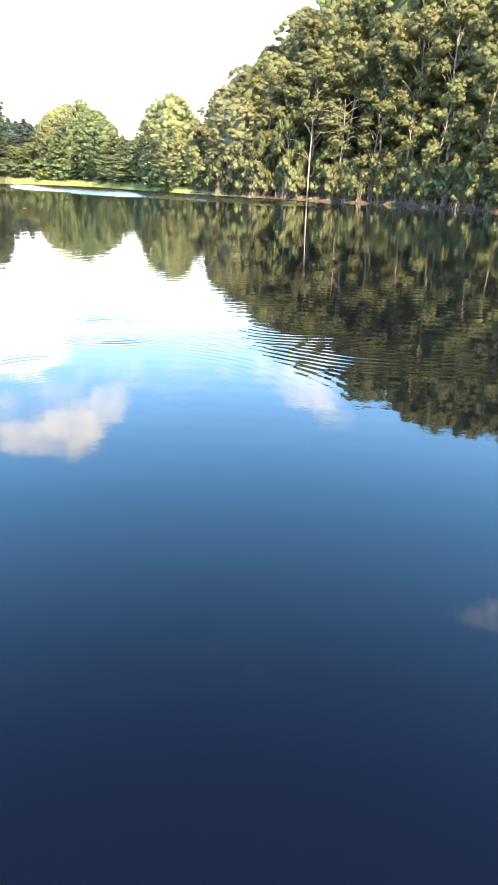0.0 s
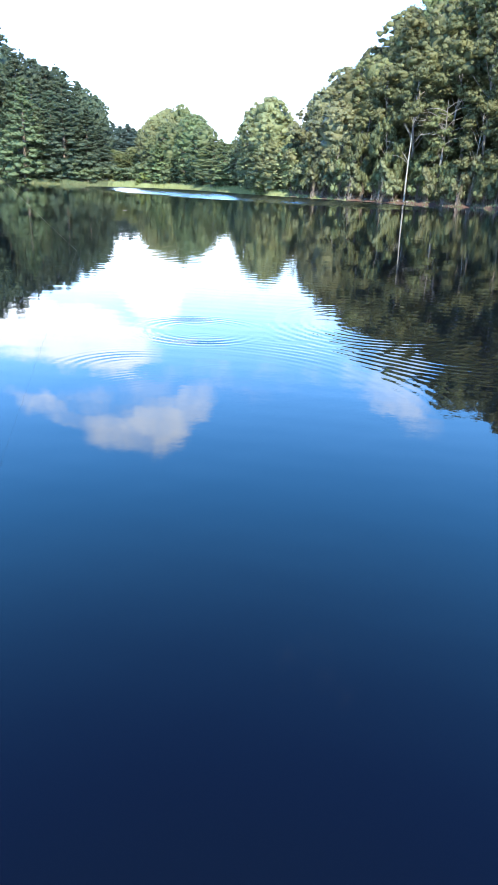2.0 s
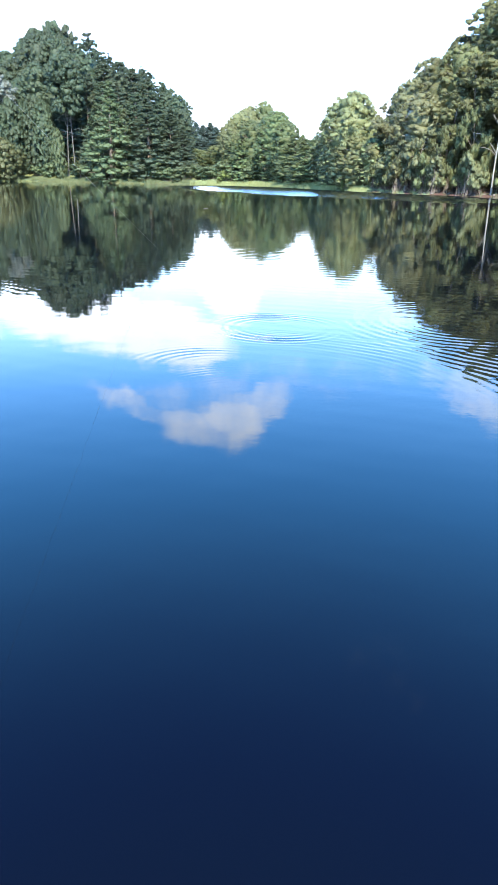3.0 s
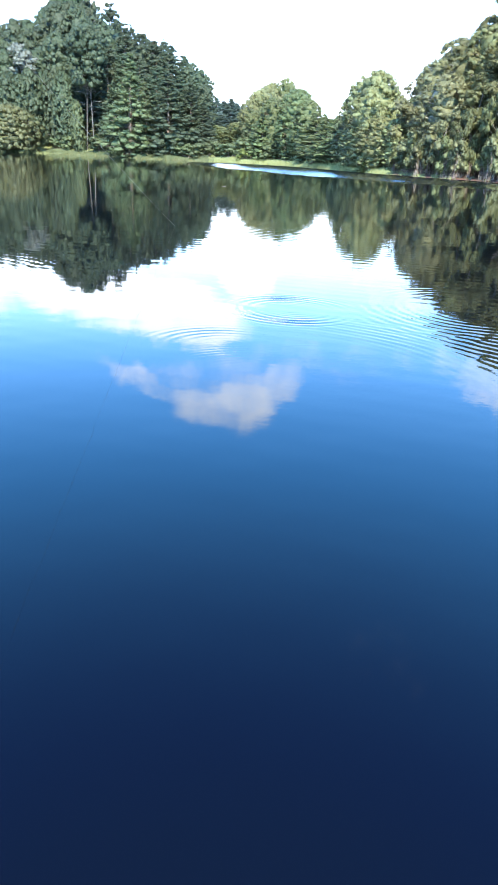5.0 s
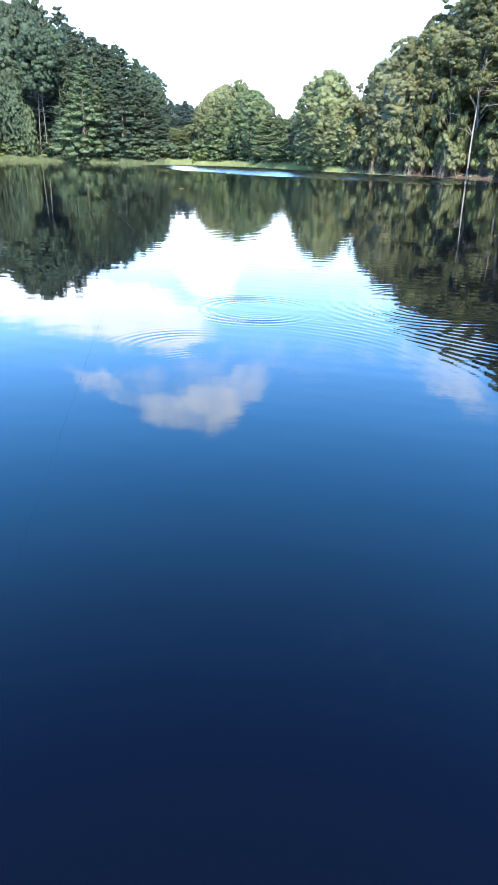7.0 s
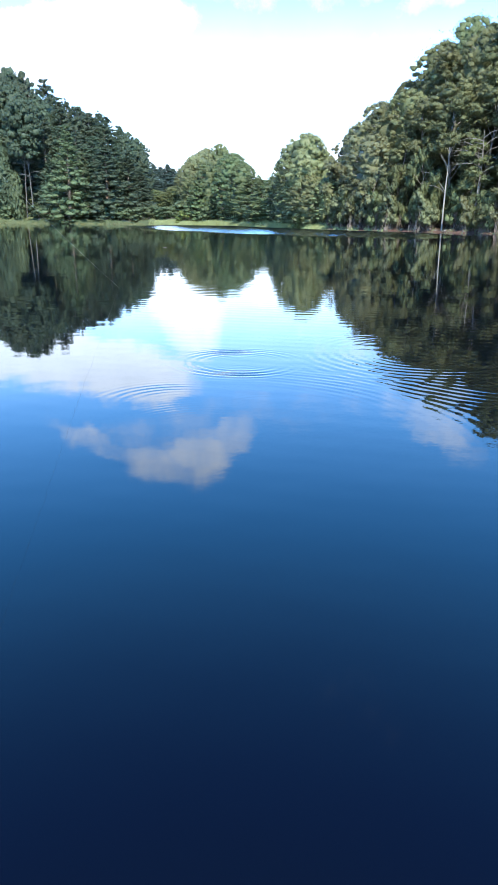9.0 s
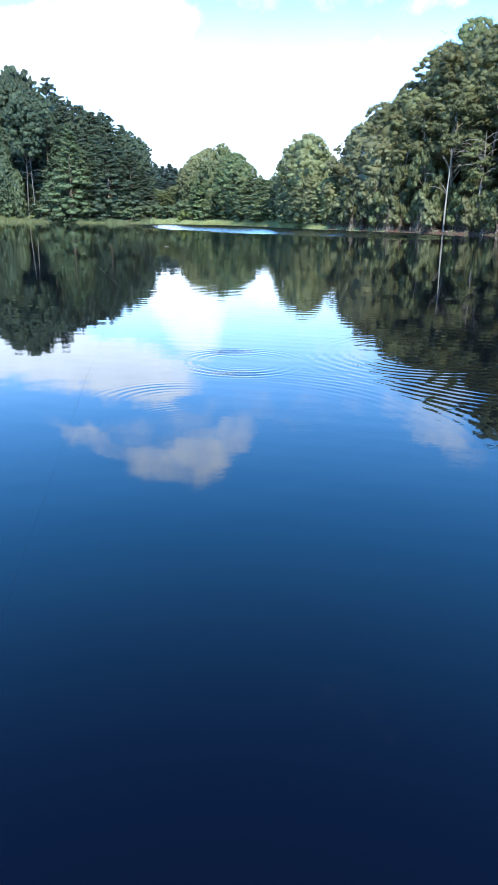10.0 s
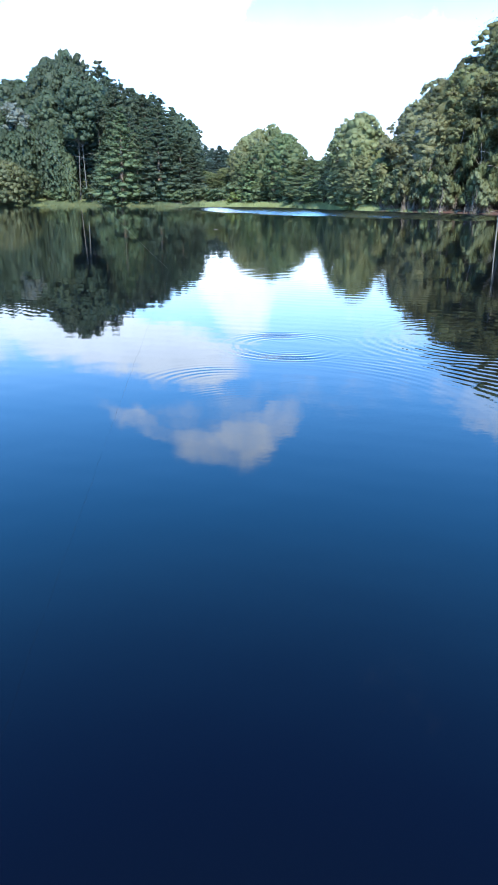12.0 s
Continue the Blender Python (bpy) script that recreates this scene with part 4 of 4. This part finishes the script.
for az, el in ((10.8, 7.6), (12.2, 7.9), (13.3, 8.3), (14.4, 8.9), (9.4, 6.6)):
    plant(pick.choice(pines), az, 28, tall(az, 28, el), 2.4, "slim dark pine rising over the wood", "pine tree", WOOD)
plant(oval_tree, 17.3, 3.2, tall(17.3, 3.2, 3.3), 1.6, "small light-green oval tree at the edge of the wood", "tree", WOOD)
for az, el, r in ((17.6, 10.0, 4.0), (18.5, 9.7, 3.6)):
    plant(wood_gums[0], az, 30, tall(az, 30, el), r, "tallest dark green eucalypt of the wood", "eucalypt", WOOD)
for az, off, el, r in ((8.2, 20, 5.9, 3.0), (7.7, 15, 5.0, 2.6), (8.8, 24, 6.3, 3.2)):
    plant(wood_gums[0], az, off, tall(az, off, el), r, "dark green eucalypt at the end of the wood", "eucalypt", WOOD)
for az, off, h in ((18.3, 15, 8.0), (19.2, 13, 7.0), (20.1, 15, 8.0), (21.0, 13, 8.0), (15.9, 22, 9.0), (17.2, 20, 9.0), (16.5, 17, 8.0), (16.0, 15, 5.0)):
    plant(deep_gum, az, off, h, 4.5, "dark undergrowth tree at the edge of the wood", "tree", WOOD)
plant(silver, 20.9, 10, tall(20.9, 10, 6.6), 3.2, "silver-leaved wattle among the dark trees", "wattle", WOOD)
plant(willow, 22.2, 1.5, tall(22.2, 1.5, 2.9), 7.0, "rounded olive willow overhanging the reed bank", "willow", WOOD)
for az in (8.0, 9.2, 10.4, 11.2, 12.4, 14.8, 15.8, 18.2, 19.0):
    plant(far_bush, az, pick.uniform(3, 6), pick.uniform(2.5, 4.5), pick.uniform(1.8, 2.8), "low green shrub at the edge of the wood", "shrub", WOOD)

for tree in PROTOS:
    for ob in (*tree.children_recursive, tree):
        bpy.data.objects.remove(ob)

# ---------------------------------------------------------------- banks


def reed_bank(az_from, az_to, count, mat, label, seed):
    """Tall grass along a stretch of the far water's edge."""
    rng = np.random.default_rng(seed)
    az = rng.uniform(az_from, az_to, count)
    off = rng.uniform(-0.6, 3.2, count) + np.where(rng.random(count) < 0.3, rng.uniform(0, 4, count), 0)
    verts = np.zeros((count, 3, 3))
    for i in range(count):
        p = bearing(az[i], shore(az[i]) + off[i], max(-0.1, ground_z(az[i], off[i]) - 0.05))
        tall_here = (0.75 + 0.5 * noise.noise((az[i] * 0.8, off[i] * 0.3, 2.0))) * min(1.0, max(0.25, (az[i] + 8.5) / 4))
        if abs(az[i] - 13.6) < 0.65:
            tall_here *= 0.3
        h = max(0.12, 0.6 * tall_here * rng.uniform(0.6, 1.25))
        turn, lean, w = rng.uniform(0, math.pi), rng.normal(0, 0.18, 2), rng.uniform(0.016, 0.04)
        side = Vector((math.cos(turn), math.sin(turn), 0)) * w
        verts[i] = p - side, p + side, p + Vector((lean[0], lean[1], 1.0)) * h
    ob = mesh_object("reeds", verts.reshape(-1, 3), np.arange(count * 3).reshape(-1, 3), mat)
    return tagged(ob, label, "reeds", kind="stuff")


reed_bank(7.0, 30.0, 28000, REED, "green reeds and grass below the pine wood", 5)
reed_bank(-11.5, 7.4, 26000, REED_PALE, "pale yellow-green grass along the far bank", 6)
reed_bank(-38.0, -11.5, 8000, REED, "sparse low grass along the stony bank", 8)


def make_stone(seed):
    rng = np.random.default_rng(seed)
    bm = bmesh.new()
    bmesh.ops.create_icosphere(bm, subdivisions=2, radius=0.5)
    flat = rng.uniform(0.5, 0.8)
    for v in bm.verts:
        v.co *= 1 + 0.35 * noise.noise(v.co * 2.2 + Vector((seed * 3.1, 0, 0)))
        v.co.z *= flat
    me = bpy.data.meshes.new("stone")
    bm.to_mesh(me)
    bm.free()
    me.materials.append(STONE)
    return me


stone_meshes = [make_stone(s) for s in range(5)]
for i in range(110):
    az = -11.0 - 30.0 * spin.random() ** 1.2
    off = spin.uniform(0.25, 1.5)
    size = spin.uniform(0.10, 0.28) * (1.8 if spin.random() < 0.08 else 1.0)
    stone = new("stone", stone_meshes[i % 5])
    stone.matrix_basis = Matrix.LocRotScale(bearing(az, shore(az) + off, ground_z(az, off) + 0.05 * size), Euler((0, 0, spin.uniform(0, 6.28))), (size, size * spin.uniform(0.7, 1.2), size))
    tagged(stone, "pale weathered stone on the earthy bank", "stone", "stones on the bank")



def earth_bank(az, wide, high):
    """A low scarp of bare red earth where the bank has slipped."""
    verts, faces, cols = [], [], 15
    base = bearing(az, shore(az) + 1.0, 0.12)
    side = Vector((math.cos(radians(az)), math.sin(radians(az)), 0))
    back = Vector((-math.sin(radians(az)), math.cos(radians(az)), 0))
    for r, (depth, z) in enumerate(((0.0, 0.0), (0.3, 0.45), (0.55, 0.9), (1.0, 1.0), (2.2, 0.75), (3.2, 0.1))):
        for c in range(cols):
            u = c / (cols - 1) * 2 - 1
            bump = noise.noise((u * 3.0, r * 0.9, 4.0)) * 0.25
            verts.append(base + side * (u * wide * 0.5) + back * (depth + bump * 0.6) + Vector((0, 0, high * z * (1 - u ** 4) * (1 + bump))))
    for r in range(5):
        for c in range(cols - 1):
            faces.append((r * cols + c, r * cols + c + 1, (r + 1) * cols + c + 1, (r + 1) * cols + c))
    ob = mesh_object("earth_bank", [tuple(v) for v in verts], faces, EARTH, True)
    return tagged(ob, "slipped bank of bare red earth below the pines", "earth bank", kind="structure")


earth_bank(13.6, 3.6, 0.75)



def floating_bark(az, dist, length, turn):
    """A curled strip of pale bark, lying on the water."""
    bm = bmesh.new()
    rows = []
    for i in range(9):
        u = i / 8 * 2 - 1
        wide = length * 0.16 * math.sqrt(max(0.05, 1 - u * u)) * (1 + 0.25 * math.sin(5 * u + turn))
        lift = 0.008 + 0.03 * length * u * u
        rows.append([bm.verts.new((u * length * 0.5, wide * side, lift + 0.05 * length * abs(side) + edge)) for side, edge in
                     ((-1, 0), (0, 0), (1, 0), (1, -0.012), (0, -0.012), (-1, -0.012))])
    for a, b in zip(rows, rows[1:]):
        for k in range(6):
            bm.faces.new((a[k], a[(k + 1) % 6], b[(k + 1) % 6], b[k]))
    bm.faces.new(rows[0])
    bm.faces.new(rows[-1][::-1])
    me = bpy.data.meshes.new("floating_bark")
    bm.normal_update()
    bm.to_mesh(me)
    bm.free()
    me.materials.append(BARK_GREY)
    ob = new("floating_bark", me)
    ob.matrix_basis = pose(*bearing(az, dist, 0.0), 0, 0, turn)
    return tagged(ob, "pale curled strip of bark floating on the lake", "bark")


floating_bark(6.15, 37.8, 0.22, 8)

# the fishing line, from the water up towards a rod out of sight
line_data = bpy.data.curves.new("fishing_line", "CURVE")
line_data.dimensions, line_data.bevel_depth, line_data.bevel_resolution = "3D", 0.0012, 1
path = line_data.splines.new("POLY")
ends = bearing(10.0, 16.5, -0.02), bearing(31.5, 4.6, 2.95)
path.points.add(24)
for i, p in enumerate(path.points):
    s = i / 24
    at = ends[0].lerp(ends[1], s)
    p.co = (at.x, at.y, at.z - 0.05 * math.sin(math.pi * s), 1)
line_data.materials.append(LINE_MAT)
tagged(new("fishing_line", line_data), "thin pale fishing line slanting into the lake", "fishing line")
